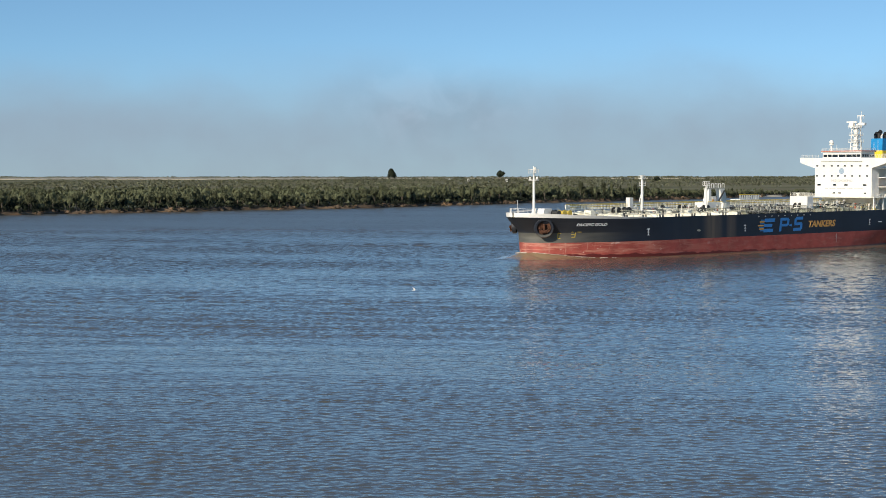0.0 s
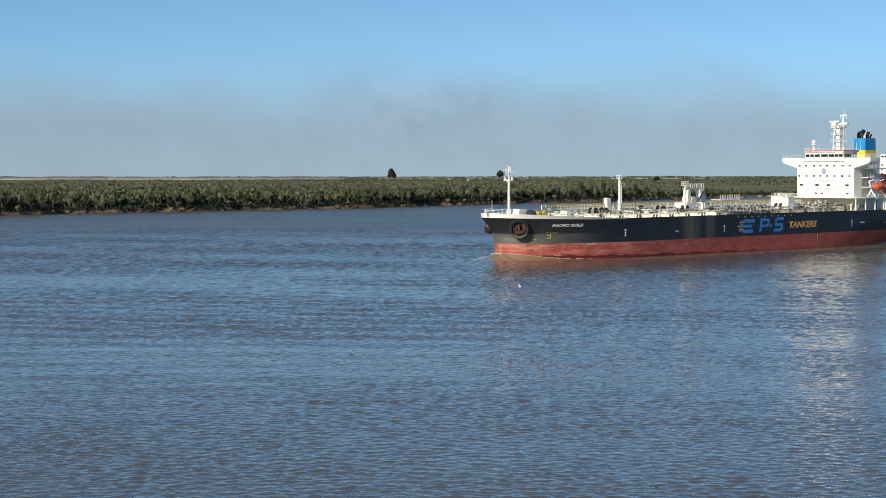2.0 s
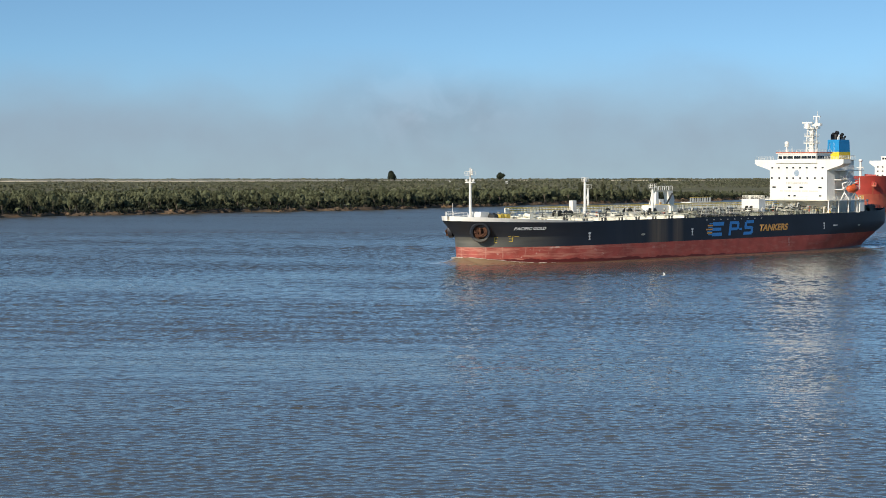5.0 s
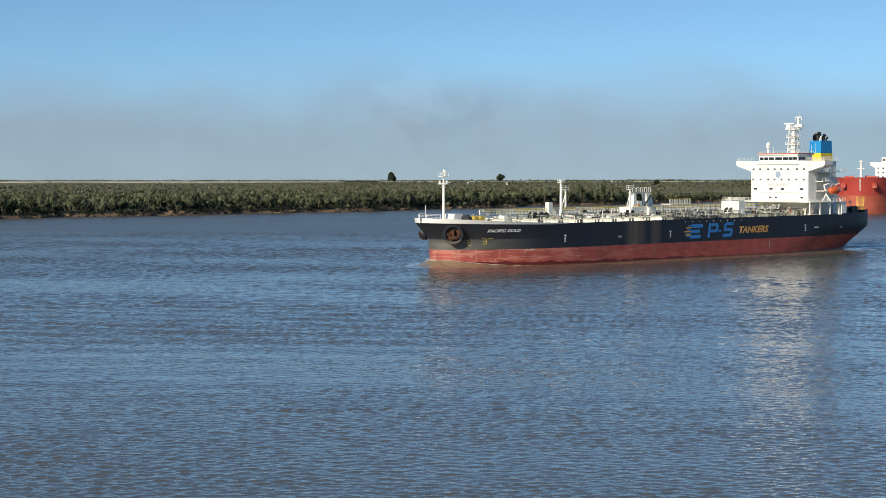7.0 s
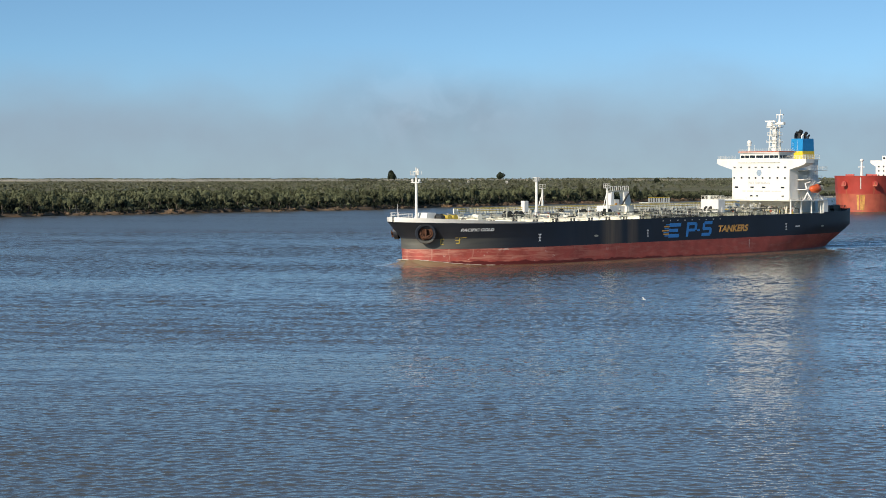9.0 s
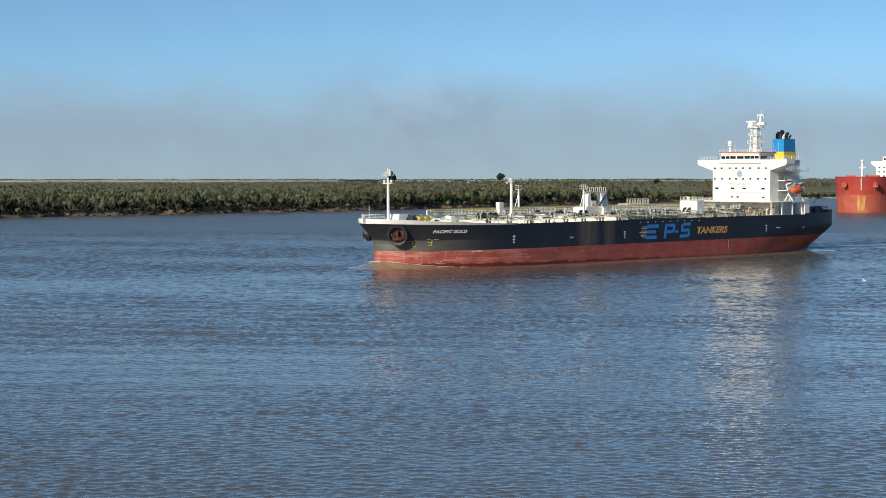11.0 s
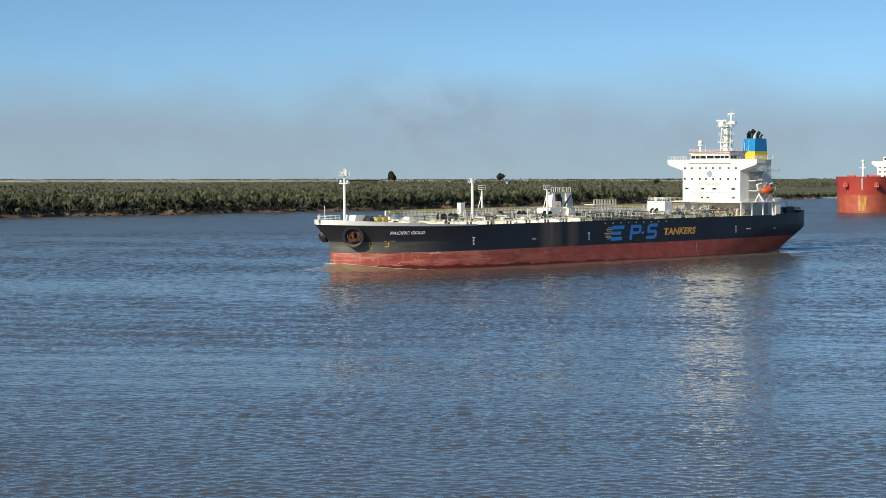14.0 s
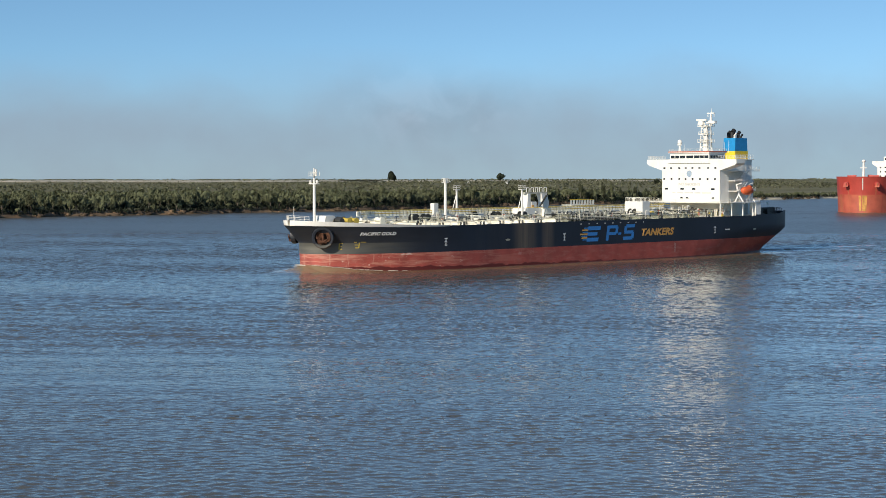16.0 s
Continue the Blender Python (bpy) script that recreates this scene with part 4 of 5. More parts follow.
def build_deck_gear(ship):
    X = lambda u: u - MID
    rng = random.Random(4)
    # deck transverses: low plate girders across the deck
    for i in range(27):
        u = 52 + i * 4.0
        y = half_beam(u, DECK_Z) - 1.1
        bm = bmesh.new()
        prism(bm, [(-y, DECK_Z), (-y + 1.2, DECK_Z + 1.0), (0, DECK_Z + 1.35), (y - 1.2, DECK_Z + 1.0), (y, DECK_Z)], "x", X(u), X(u) + 0.16)
        box(bm, X(u) - 0.35, X(u) + 0.5, -y + 1.2, y - 1.2, DECK_Z + 1.0, DECK_Z + 1.06)
        part("deck_transverse", bm, M["deck_green" if u < 105 else "cream"], ship)
    # raised walkway over the pipe rack, from the forecastle aft
    bm = bmesh.new()
    box(bm, X(44), X(158), -4.3, -2.7, 12.0, 12.12)
    part("catwalk", bm, M["cream"], ship, "cream raised walkway along the deck")
    for i in range(98):
        u = 45 + i * 1.16
        bm = bmesh.new()
        box(bm, X(u), X(u) + 0.66, -4.55, -4.05, 12.12, 13.3)
        part("rail_stanchion", bm, M["cream"] if i % 3 else M["white"], ship)
    bm = bmesh.new()
    for y, z in ((-4.35, 13.4), (-2.75, 13.2), (-2.75, 12.7)):
        rod(bm, (X(44), y, z), (X(158), y, z), 0.09, n=5)
    part("handrail", bm, M["dull_yellow"], ship, "yellow handrail of the walkway")
    for i in range(20):
        bm = bmesh.new()
        u = 46 + i * 5.8
        rod(bm, (X(u), -4.2, 10.0), (X(u), -4.2, 12.0), 0.12, n=6)
        rod(bm, (X(u), -2.8, 10.0), (X(u), -2.8, 12.0), 0.12, n=6)
        rod(bm, (X(u), -4.2, 11.85), (X(u), -2.8, 11.85), 0.12, n=6)
        part("walkway_post", bm, M["cream"], ship)
    # fore-and-aft cargo lines
    for y, z, r, u0, u1, mat in ((-1.6, 11.4, 0.28, 46, 150, "grey_pipe"), (-0.6, 11.4, 0.28, 46, 156, "grey_pipe"), (0.5, 11.35, 0.22, 46, 140, "dark_gear"), (1.4, 11.4, 0.28, 50, 152, "grey_pipe"),
                                 (2.5, 11.3, 0.2, 46, 160, "cream"), (5.6, 11.0, 0.15, 60, 158, "grey_pipe"), (8.8, 10.9, 0.12, 46, 150, "cream"), (-7.5, 11.0, 0.18, 46, 150, "grey_pipe"), (-10.5, 11.0, 0.14, 60, 145, "cream")):
        bm = bmesh.new()
        rod(bm, (X(u0), y, z), (X(u1), y, z), r, n=8)
        part("deck_pipe", bm, M[mat], ship)
    for i in range(26):
        u = 48 + i * 4.1
        bm = bmesh.new()
        for y in (-2.2, 3.0):
            rod(bm, (X(u), y, 10.0), (X(u), y, 11.9), 0.09, n=5)
        rod(bm, (X(u), -2.4, 11.05), (X(u), 3.2, 11.05), 0.1, n=5)
        if i % 3 == 0:
            rod(bm, (X(u), 3.0, 11.8), (X(u), 9.5, 11.8), 0.1, n=5)
            rod(bm, (X(u), 9.5, 10.0), (X(u), 9.5, 11.8), 0.1, n=5)
        part("pipe_support", bm, M["grey_pipe"], ship)
    # tank hatches, valves, vents, bollards
    for i in range(12):
        for y in (-9.0, 8.6):
            u = 57 + i * 8.2 + rng.uniform(-0.8, 0.8)
            bm = bmesh.new()
            rod(bm, (X(u), y, 10.0), (X(u), y, 11.2), 0.75, n=14)
            rod(bm, (X(u), y, 11.2), (X(u), y, 11.4), 0.9, 0.8, 14)
            part("tank_hatch", bm, M["cream"], ship)
            bm = bmesh.new()
            rod(bm, (X(u) + 2.5, y - 1.5, 10.0), (X(u) + 2.5, y - 1.5, 12.2), 0.16, n=8)
            rod(bm, (X(u) + 2.5, y - 1.5, 12.2), (X(u) + 2.5, y - 1.5, 12.7), 0.34, 0.26, 8)
            part("tank_vent", bm, M["grey_pipe"], ship)
    for i in range(18):
        u = 48 + i * 6.6
        for y in (14.6,):
            bm = bmesh.new()
            yy = half_beam(u, DECK_Z) - 1.2
            for k in (0, 1.1):
                rod(bm, (X(u) + k, yy, DECK_Z), (X(u) + k, yy, DECK_Z + 0.8), 0.24, n=8)
                rod(bm, (X(u) + k, yy, DECK_Z + 0.8), (X(u) + k, yy, DECK_Z + 0.9), 0.32, n=8)
            box(bm, X(u) - 0.5, X(u) + 1.6, yy - 0.4, yy + 0.4, DECK_Z - 0.02, DECK_Z + 0.1)
            part("bollard", bm, M["dark_gear"], ship)
    for u, y in ((147, 4), (144.5, 5.5), (120, -4), (117, 1.5), (112, 6), (72, 8)):
        bm = bmesh.new()
        for k in (-0.8, 0.8):
            rod(bm, (X(u), y + k - 0.1, 11.6), (X(u), y + k + 0.1, 11.6), 1.1, n=14)
        rod(bm, (X(u), y - 0.8, 11.6), (X(u), y + 0.8, 11.6), 0.6, n=12)
        box(bm, X(u) - 1, X(u) + 1, y - 1.2, y + 1.2, 10.2, 10.7)
        part("deck_winch", bm, M["dark_gear"], ship)
    bm = bmesh.new()
    pts = [(X(u), half_beam(u, DECK_Z) - 0.35, DECK_Z + 0.15) for u in range(48, 158, 5)]
    rail(bm, pts, 1.05, 3, 2.5, 0.03)
    part("deck_rail", bm, M["cream"], ship)
    bm = bmesh.new()
    pts = [(X(u), -half_beam(u, DECK_Z) + 0.35, DECK_Z + 0.15) for u in range(48, 158, 5)]
    rail(bm, pts, 1.05, 3, 2.5, 0.03)
    part("deck_rail", bm, M["cream"], ship)
    # small locker forward of the mast
    bm = bmesh.new()
    box(bm, X(133.7), X(135.2), -3.3, -1.9, 12.12, 15.0, 0.05)
    part("deck_locker", bm, M["white"], ship, "white deck locker on the walkway")


def lattice(bm, base, top, w0, w1, steps=5, r=0.09):
    """A four-legged mast with cross braces."""
    base, top = Vector(base), Vector(top)
    corner = ((1, 1), (1, -1), (-1, -1), (-1, 1))
    for k in range(steps):
        for i in range(4):
            def at(f, c):
                w = w0 + (w1 - w0) * f
                p = base.lerp(top, f)
                return p + Vector((c[0] * w, c[1] * w, 0))
            a0, a1 = at(k / steps, corner[i]), at((k + 1) / steps, corner[i])
            rod(bm, a0, a1, r, n=5)
            b1 = at((k + 1) / steps, corner[(i + 1) % 4])
            rod(bm, a0, b1, r * 0.6, n=4)
            rod(bm, a1, b1, r * 0.6, n=4)
    return bm


def build_masts_and_crane(ship):
    X = lambda u: u - MID
    # tall ventilation post amidships forward
    bm = bmesh.new()
    rod(bm, (X(136.7), 4.1, 10.0), (X(136.7), 4.1, 20.3), 0.42, 0.34, 14)
    box(bm, X(136.05), X(137.35), 3.45, 4.75, 20.2, 20.4)
    rail(bm, [(X(136.05), 3.45, 20.4), (X(137.35), 3.45, 20.4), (X(137.35), 4.75, 20.4), (X(136.05), 4.75, 20.4), (X(136.05), 3.45, 20.4)], 0.8, 2, 0.65, 0.07)
    rod(bm, (X(136.7), 4.1, 20.4), (X(136.7), 4.1, 21.2), 0.35, 0.3, 10)
    part("vent_mast", bm, M["white"], ship, "tall white ventilation mast")
    # lighter braced posts: one to starboard, one by the crane
    for u, y, top, w in ((116.5, -14.0, 19.0, 0.65), (113.4, 7.4, 19.2, 0.7)):
        bm = bmesh.new()
        rod(bm, (X(u), y, 10), (X(u), y, top - 0.9), 0.3, 0.24, 10)
        for k in (1, -1):
            rod(bm, (X(u) + 1.6 * k, y - 0.9, 10), (X(u), y, top - 1.8), 0.12, n=6)
        box(bm, X(u) - w, X(u) + w, y - w, y + w, top - 1.0, top - 0.85)
        rail(bm, [(X(u) - w, y - w, top - 0.85), (X(u) + w, y - w, top - 0.85), (X(u) + w, y + w, top - 0.85), (X(u) - w, y + w, top - 0.85), (X(u) - w, y - w, top - 0.85)], 1.0, 2, 0.9, 0.06)
        part("floodlight_mast", bm, M["white"], ship, "white braced floodlight mast")
    # hose crane: pedestal house, machinery head, jib laid aft
    crane = new("hose_crane")
    crane.parent = ship
    crane.location = (X(104.8), 2.2, 10.0)
    bm = bmesh.new()
    prism(bm, [(-3.4, 0), (5.2, 0), (4.8, 3.3), (1.6, 3.5), (-2.9, 3.0)], "y", -2.2, 2.6)
    part("crane_base", bm, M["white"], crane, "white tapered crane house")
    bm = bmesh.new()
    prism(bm, [(1.1, 2.4), (2.6, 2.4), (2.2, 7.1), (1.3, 7.1)], "y", -0.9, 0.9)
    part("crane_tower", bm, M["white"], crane, "slim white crane post")
    bm = bmesh.new()
    prism(bm, [(-3.3, 2.4), (-5.0, 2.4), (-5.6, 4.6), (-4.7, 7.1), (-2.7, 7.1), (-3.3, 5.0)], "y", -0.9, 0.9)
    part("crane_tower", bm, M["white"], crane, "leaning white crane head")
    bm = bmesh.new()
    box(bm, -0.9, 1.0, -0.8, 1.0, 2.4, 5.0, 0.08)
    part("winch_cabin", bm, M["white"], crane)
    bm = bmesh.new()
    box(bm, -5.2, 2.9, -0.6, 0.6, 7.0, 7.45)
    part("jib", bm, M["grey_pipe"], crane, "grey crane beam")
    for k in range(5):
        bm = bmesh.new()
        x = -5.0 + 1.6 * k
        rod(bm, (x, 0.5, 7.4), (x, 0.5, 8.6), 0.1, n=5)
        rod(bm, (x, 0.5, 8.6), (x + 0.95, 0.5, 8.6), 0.1, n=5)
        rod(bm, (x + 0.95, 0.5, 7.4), (x + 0.95, 0.5, 8.6), 0.1, n=5)
        part("beam_hoop", bm, M["white"], crane)
    bm = bmesh.new()
    rod(bm, (-1.0, 1.1, 2.6), (-4.4, 1.1, 6.6), 0.24, n=8)
    part("luffing_ram", bm, M["dark_gear"], crane)
    bm = bmesh.new()
    box(bm, 0.2, 1.0, 1.0, 1.12, 2.6, 4.1)
    part("cabin_door", bm, M["letter_orange"], crane, "rust-orange cabin panel")
    bm = bmesh.new()
    for y in (-1.9, 1.9):
        for x in (-4.2, 3.9):
            rod(bm, (x, y, 2.4), (x, y, 3.5), 0.06, n=4)
        rod(bm, (-2.6, y, 3.5), (4.0, y, 3.5), 0.06, n=4)
    part("crane_rail", bm, M["yellow"], crane)
    bm = bmesh.new()
    prism(bm, [(X(101.2), 10), (X(103.9), 10), (X(103.4), 13.4), (X(101.8), 13.4)], "y", 3.0, 6.2)
    part("tank_cover", bm, M["cream"], ship)
    # manifold: crosswise pipes at the side with drip tray
    for i in range(10):
        u = 86 + i * 1.65
        bm = bmesh.new()
        rod(bm, (X(u), -13.0, 11.6), (X(u), 13.0, 11.6), 0.26, n=8)
        for y in (12.6, -12.6):
            rod(bm, (X(u), y, 11.6), (X(u), y + (0.35 if y > 0 else -0.35), 11.6), 0.48, n=10)
            rod(bm, (X(u), y * 0.9, 11.6), (X(u), y * 0.9, 12.6), 0.1, n=5)
        part("manifold_pipe", bm, M["grey_pipe"] if i % 3 == 1 else M["dark_gear"], ship)
    bm = bmesh.new()
    box(bm, X(84.5), X(103), 11.4, 14.8, 10.45, 10.75)
    part("drip_tray", bm, M["dark_gear"], ship)
    bm = bmesh.new()
    rail(bm, [(X(84.5), 14.8, 10.7), (X(103), 14.8, 10.7)], 1.2, 3, 1.6, 0.05)
    part("manifold_rail", bm, M["cream"], ship)
    # raised platform near the far rail
    bm = bmesh.new()
    box(bm, X(70.5), X(79.5), -11.5, -7.5, 13.4, 13.6)
    for u in (71, 75, 79):
        for y in (-11.2, -7.8):
            rod(bm, (X(u), y, 10), (X(u), y, 13.4), 0.14, n=6)
    part("foam_platform", bm, M["cream"], ship)
    for i in range(9):
        bm = bmesh.new()
        box(bm, X(70.6 + i * 1.1), X(71.2 + i * 1.1), -7.62, -7.54, 13.6, 14.9)
        part("platform_stanchion", bm, M["white"], ship)
    bm = bmesh.new()
    rod(bm, (X(70.5), -7.58, 15.0), (X(80), -7.58, 15.0), 0.09, n=5)
    part("platform_rail", bm, M["yellow"], ship)
    # white pump room house ahead of the accommodation
    house = new("pump_house")
    house.parent = ship
    bm = bmesh.new()
    box(bm, X(68.6), X(71.6), 4.8, 11.2, 10.0, 14.6, 0.08)
    part("house_wall", bm, M["white"], house)
    bm = bmesh.new()
    rail(bm, [(X(71.5), 5.0, 14.6), (X(71.5), 11.0, 14.6), (X(68.8), 11.0, 14.6), (X(68.8), 5.0, 14.6), (X(71.5), 5.0, 14.6)], 1.0, 3, 1.4, 0.05)
    part("house_rail", bm, M["cream"], house)
    bm = bmesh.new()
    rod(bm, (X(69.8), 6.5, 14.6), (X(69.8), 6.5, 15.3), 0.4, 0.4, 10)
    rod(bm, (X(69.8), 6.5, 15.3), (X(69.8), 6.5, 15.6), 0.6, 0.45, 10)
    part("vent_head", bm, M["cream"], house)


def build_accommodation(ship):
    X = lambda u: u - MID
    F = 38.2                      # the front wall
    W = 10.7                      # its half width
    house = new("accommodation")
    house.parent = ship
    # front block with flared bridge wings
    bm = bmesh.new()
    prism(bm, [(-W, 13.7), (W, 13.7), (W, 22.9), (15.9, 24.4), (16.6, 24.9), (16.6, 26.1), (-16.6, 26.1), (-16.6, 24.9), (-15.9, 24.4), (-W, 22.9)], "x", X(F - 4.0), X(F))
    box(bm, X(25.6), X(F - 4.0), -W + 0.8, W - 1.7, 10.0, 24.9)
    box(bm, X(F - 4.0), X(F - 2.6), -W + 0.8, W - 1.0, 10.0, 13.7)
    part("house_wall", bm, M["white"], house, "white accommodation block front")
    # wing decks are hollow above: a dark floor inset
    bm = bmesh.new()
    box(bm, X(F - 3.6), X(F - 0.3), 10.0, 16.3, 26.1, 26.14)
    part("wing_deck", bm, M["grey_pipe"], house)
    bm = bmesh.new()
    box(bm, X(F - 3.6), X(F - 0.3), -16.3, -10.0, 26.1, 26.14)
    part("wing_deck", bm, M["grey_pipe"], house)
    # wheelhouse
    wheel = new("wheelhouse")
    wheel.parent = house
    bm = bmesh.new()
    prism(bm, [(-8.0, 26.1), (6.6, 26.1), (6.5, 27.9), (-7.8, 27.9)], "x", X(F - 7.5), X(F - 0.25))
    part("wheelhouse_wall", bm, M["white"], wheel)
    bm = bmesh.new()
    box(bm, X(F - 7.9), X(F + 0.1), -8.3, 6.9, 27.9, 28.1)
    part("wheelhouse_roof", bm, M["white"], wheel)
    bm = bmesh.new()
    box(bm, X(F + 0.1), X(F + 0.16), -8.3, 6.9, 28.12, 28.42)
    box(bm, X(F - 7.9), X(F + 0.1), 6.9, 6.96, 28.12, 28.42)
    box(bm, X(F - 7.9), X(F + 0.1), -8.36, -8.3, 28.12, 28.42)
    part("roof_edge", bm, M["red_trim"], wheel, "red-brown edge stripe of the bridge roof")
    win = (-6.9, -5.2, -3.2, -0.5, 2.1, 4.0, 5.6)
    for i, y in enumerate(win):
        hw = 1.35 if i == 3 else 1.1 if i in (2, 4) else 0.8
        bm = bmesh.new()
        box(bm, X(F - 0.25), X(F - 0.19), y - hw + 0.1, y + hw - 0.1, 26.4, 27.2)
        part("bridge_window", bm, M["glass"], wheel, "dark bridge window")
    for k in range(5):
        bm = bmesh.new()
        box(bm, X(F - 7.0 + 1.3 * k), X(F - 6.0 + 1.3 * k), 6.58, 6.64, 26.4, 27.2)
        part("bridge_window", bm, M["glass"], wheel)
    for s in (1, -1):
        bm = bmesh.new()
        rail(bm, [(X(F - 0.2), s * 9.5, 26.1), (X(F - 0.2), s * 16.4, 26.1), (X(F - 3.8), s * 16.4, 26.1)], 0.95, 3, 1.2, 0.04)
        part("wing_rail", bm, M["white"], house)
    bm = bmesh.new()
    box(bm, X(F), X(F + 0.25), -8.2, 7.2, 24.95, 25.08)
    part("ledge", bm, M["grey_pipe"], house)
    # windows row by row
    rows = ((23.4, (-9.8, -7.3, -4.2, -1.8, 0.7, 3.3, 6.5, 9.1), 0.36, 0.42), (20.2, (-9.9, -7.1, -4.2, -1.8, 0.8, 3.5, 6.3, 9.0), 0.3, 0.5),
            (17.35, (-9.05, -3.1, 1.2, 8.2), 0.62, 0.5), (14.75, (-3.35, -1.2, 8.3), 0.42, 0.5))
    for z, ys, hw, h in rows:
        for y in ys:
            bm = bmesh.new()
            box(bm, X(F), X(F) + 0.05, y - hw, y + hw, z, z + h)
            part("window", bm, M["glass"], house, "small dark window")
    # round emblem, lettering
    bm = bmesh.new()
    rod(bm, (X(F), -0.5, 21.95), (X(F) + 0.06, -0.5, 21.95), 0.95, n=24)
    part("round_emblem", bm, M["emblem_grey"], house, "round grey-blue emblem")
    me = text_mesh("NO SMOKING", 1.15)
    w = max(v.co.x for v in me.vertices)
    for v in me.vertices:
        v.co = (X(F) + 0.05, -4.4 + v.co.x * 8.0 / w, 18.6 + v.co.y * 0.85)
    me.materials.clear()
    me.materials.append(M["letter_faded"])
    ob = new("lettering", me)
    ob.parent = house
    ob["label"] = "faded lettering reading NO SMOKING"
    bm = bmesh.new()
    y = -6.8
    for n in (1.2, 2.4, 3.2, 2.2, 3.4):
        box(bm, X(F), X(F) + 0.05, y, y + n, 16.3, 16.65)
        y += n + 0.5
    part("lettering_bar", bm, M["letter_faded"], house)
    # deck edges at the port side, aft of the front wall, with stairs and pillars
    for z, y1, u0, u1 in ((13.7, 15.4, 26.0, 38.0), (16.9, 13.6, 25.5, 34.2), (19.8, 13.0, 25.5, 34.2), (22.6, 14.3, 24.5, 34.2)):
        bm = bmesh.new()
        box(bm, X(u0), X(u1), 9.0, y1, z, z + 0.22)
        part("side_deck", bm, M["white"], house)
        bm = bmesh.new()
        rail(bm, [(X(u1), y1 - 0.1, z + 0.2), (X(u0), y1 - 0.1, z + 0.2), (X(u0), 9.0, z + 0.2)], 1.05, 3, 1.5, 0.045)
        part("side_rail", bm, M["white"], house)
        bm = bmesh.new()
        box(bm, X(u0), X(u1 if z > 14 else 36.9), -15.0 if z < 14 else -13.5, -W + 0.9, z, z + 0.22)
        part("side_deck", bm, M["white"], house)
    bm = bmesh.new()
    box(bm, X(38.2), X(43.5), -14.5, 15.4, 13.7, 13.9)
    part("upper_deck", bm, M["cream"], house)
    bm = bmesh.new()
    rail(bm, [(X(37.5), 15.2, 13.9), (X(43.4), 15.2, 13.9), (X(43.4), -14.2, 13.9)], 1.05, 3, 1.6, 0.05)
    part("upper_rail", bm, M["cream"], house)
    for u in (28.5, 33.0, 38, 43):
        bm = bmesh.new()
        box(bm, X(u) - 0.15, X(u) + 0.15, 14.7, 15.0, 10.0, 13.7)
        part("pillar", bm, M["white"], house)
    bm = bmesh.new()
    box(bm, X(25.2), X(27.6), 13.2, 15.2, 10.0, 13.8, 0.05)
    part("deck_locker", bm, M["white"], house)
    for z0, z1, u0 in ((10.0, 13.7, 40), (13.9, 16.9, 31.5), (17.1, 19.8, 31.5), (20.0, 22.6, 31.5)):
        bm = bmesh.new()
        for y in (12.0, 12.9):
            rod(bm, (X(u0), y, z0), (X(u0 - 3.4), y, z1), 0.1, n=4)
            rod(bm, (X(u0), y, z0 + 1.0), (X(u0 - 3.4), y, z1 + 1.0), 0.05, n=4)
        for k in range(9):
            f = (k + 0.5) / 9
            box(bm, X(u0 - 3.4 * f) - 0.14, X(u0 - 3.4 * f) + 0.14, 12.0, 12.9, z0 + (z1 - z0) * f - 0.03, z0 + (z1 - z0) * f + 0.03)
        part("stair", bm, M["white"], house)
    # roof: rail, dome, whip aerial, radar mast
    bm = bmesh.new()
    rail(bm, [(X(F - 0.1), -8.2, 28.1), (X(F - 0.1), 6.8, 28.1), (X(F - 7.7), 6.8, 28.1)], 1.0, 3, 1.5, 0.04)
    part("roof_rail", bm, M["white"], house)
    bm = bmesh.new()
    rod(bm, (X(34.9), -6.8, 28.0), (X(34.9), -6.8, 30.2), 0.42, 0.3, 10)
    rod(bm, (X(34.9), -6.8, 30.2), (X(34.9), -6.8, 30.5), 0.8, 0.7, 14)
    ball(bm, (X(34.9), -6.8, 31.1), 0.72, 0.72, 0.8, 14, 10)
    part("satellite_dome", bm, M["white"], house, "white satellite dome on a post")
    for u, y, h in ((32.5, 2.6, 35.8), (35.5, 4.5, 31.5), (31, 6.5, 31.0), (30, 7.3, 31.6), (36, -4, 30.4)):
        bm = bmesh.new()
        rod(bm, (X(u), y, 28.0), (X(u), y, h), 0.07, 0.04, 5)
        part("whip_aerial", bm, M["white"], house)
    mast = new("radar_mast")
    mast.parent = house
    bm = bmesh.new()
    lattice(bm, (X(30.8), -0.4, 28.0), (X(30.8), -0.4, 35.4), 1.25, 0.95, 4, 0.17)
    rod(bm, (X(30.8), -0.4, 28.0), (X(30.8), -0.4, 36), 0.95, 0.55, 10)
    part("mast_tower", bm, M["white"], mast)
    for z, w in ((31.0, 1.9), (33.2, 1.7), (35.6, 1.9)):
        bm = bmesh.new()
        box(bm, X(30.8) - w * 0.8, X(30.8) + w * 0.8, -0.4 - w, w - 0.4, z, z + 0.14)
        rail(bm, [(X(30.8) + w * 0.8, -0.4 - w, z), (X(30.8) + w * 0.8, w - 0.4, z), (X(30.8) - w * 0.8, w - 0.4, z)], 0.9, 2, 1.2, 0.06)
        part("mast_platform", bm, M["white"], mast)
    bm = bmesh.new()
    rod(bm, (X(31.8), -1.4, 35.7), (X(31.8), -1.4, 37.3), 0.5, 0.4, 8)
    box(bm, X(31.6), X(32.0), -3.2, 0.6, 37.3, 37.75)
    box(bm, X(31.2), X(32.4), -2.1, -0.5, 35.9, 37.2, 0.1)
    part("radar_scanner", bm, M["white"], mast)
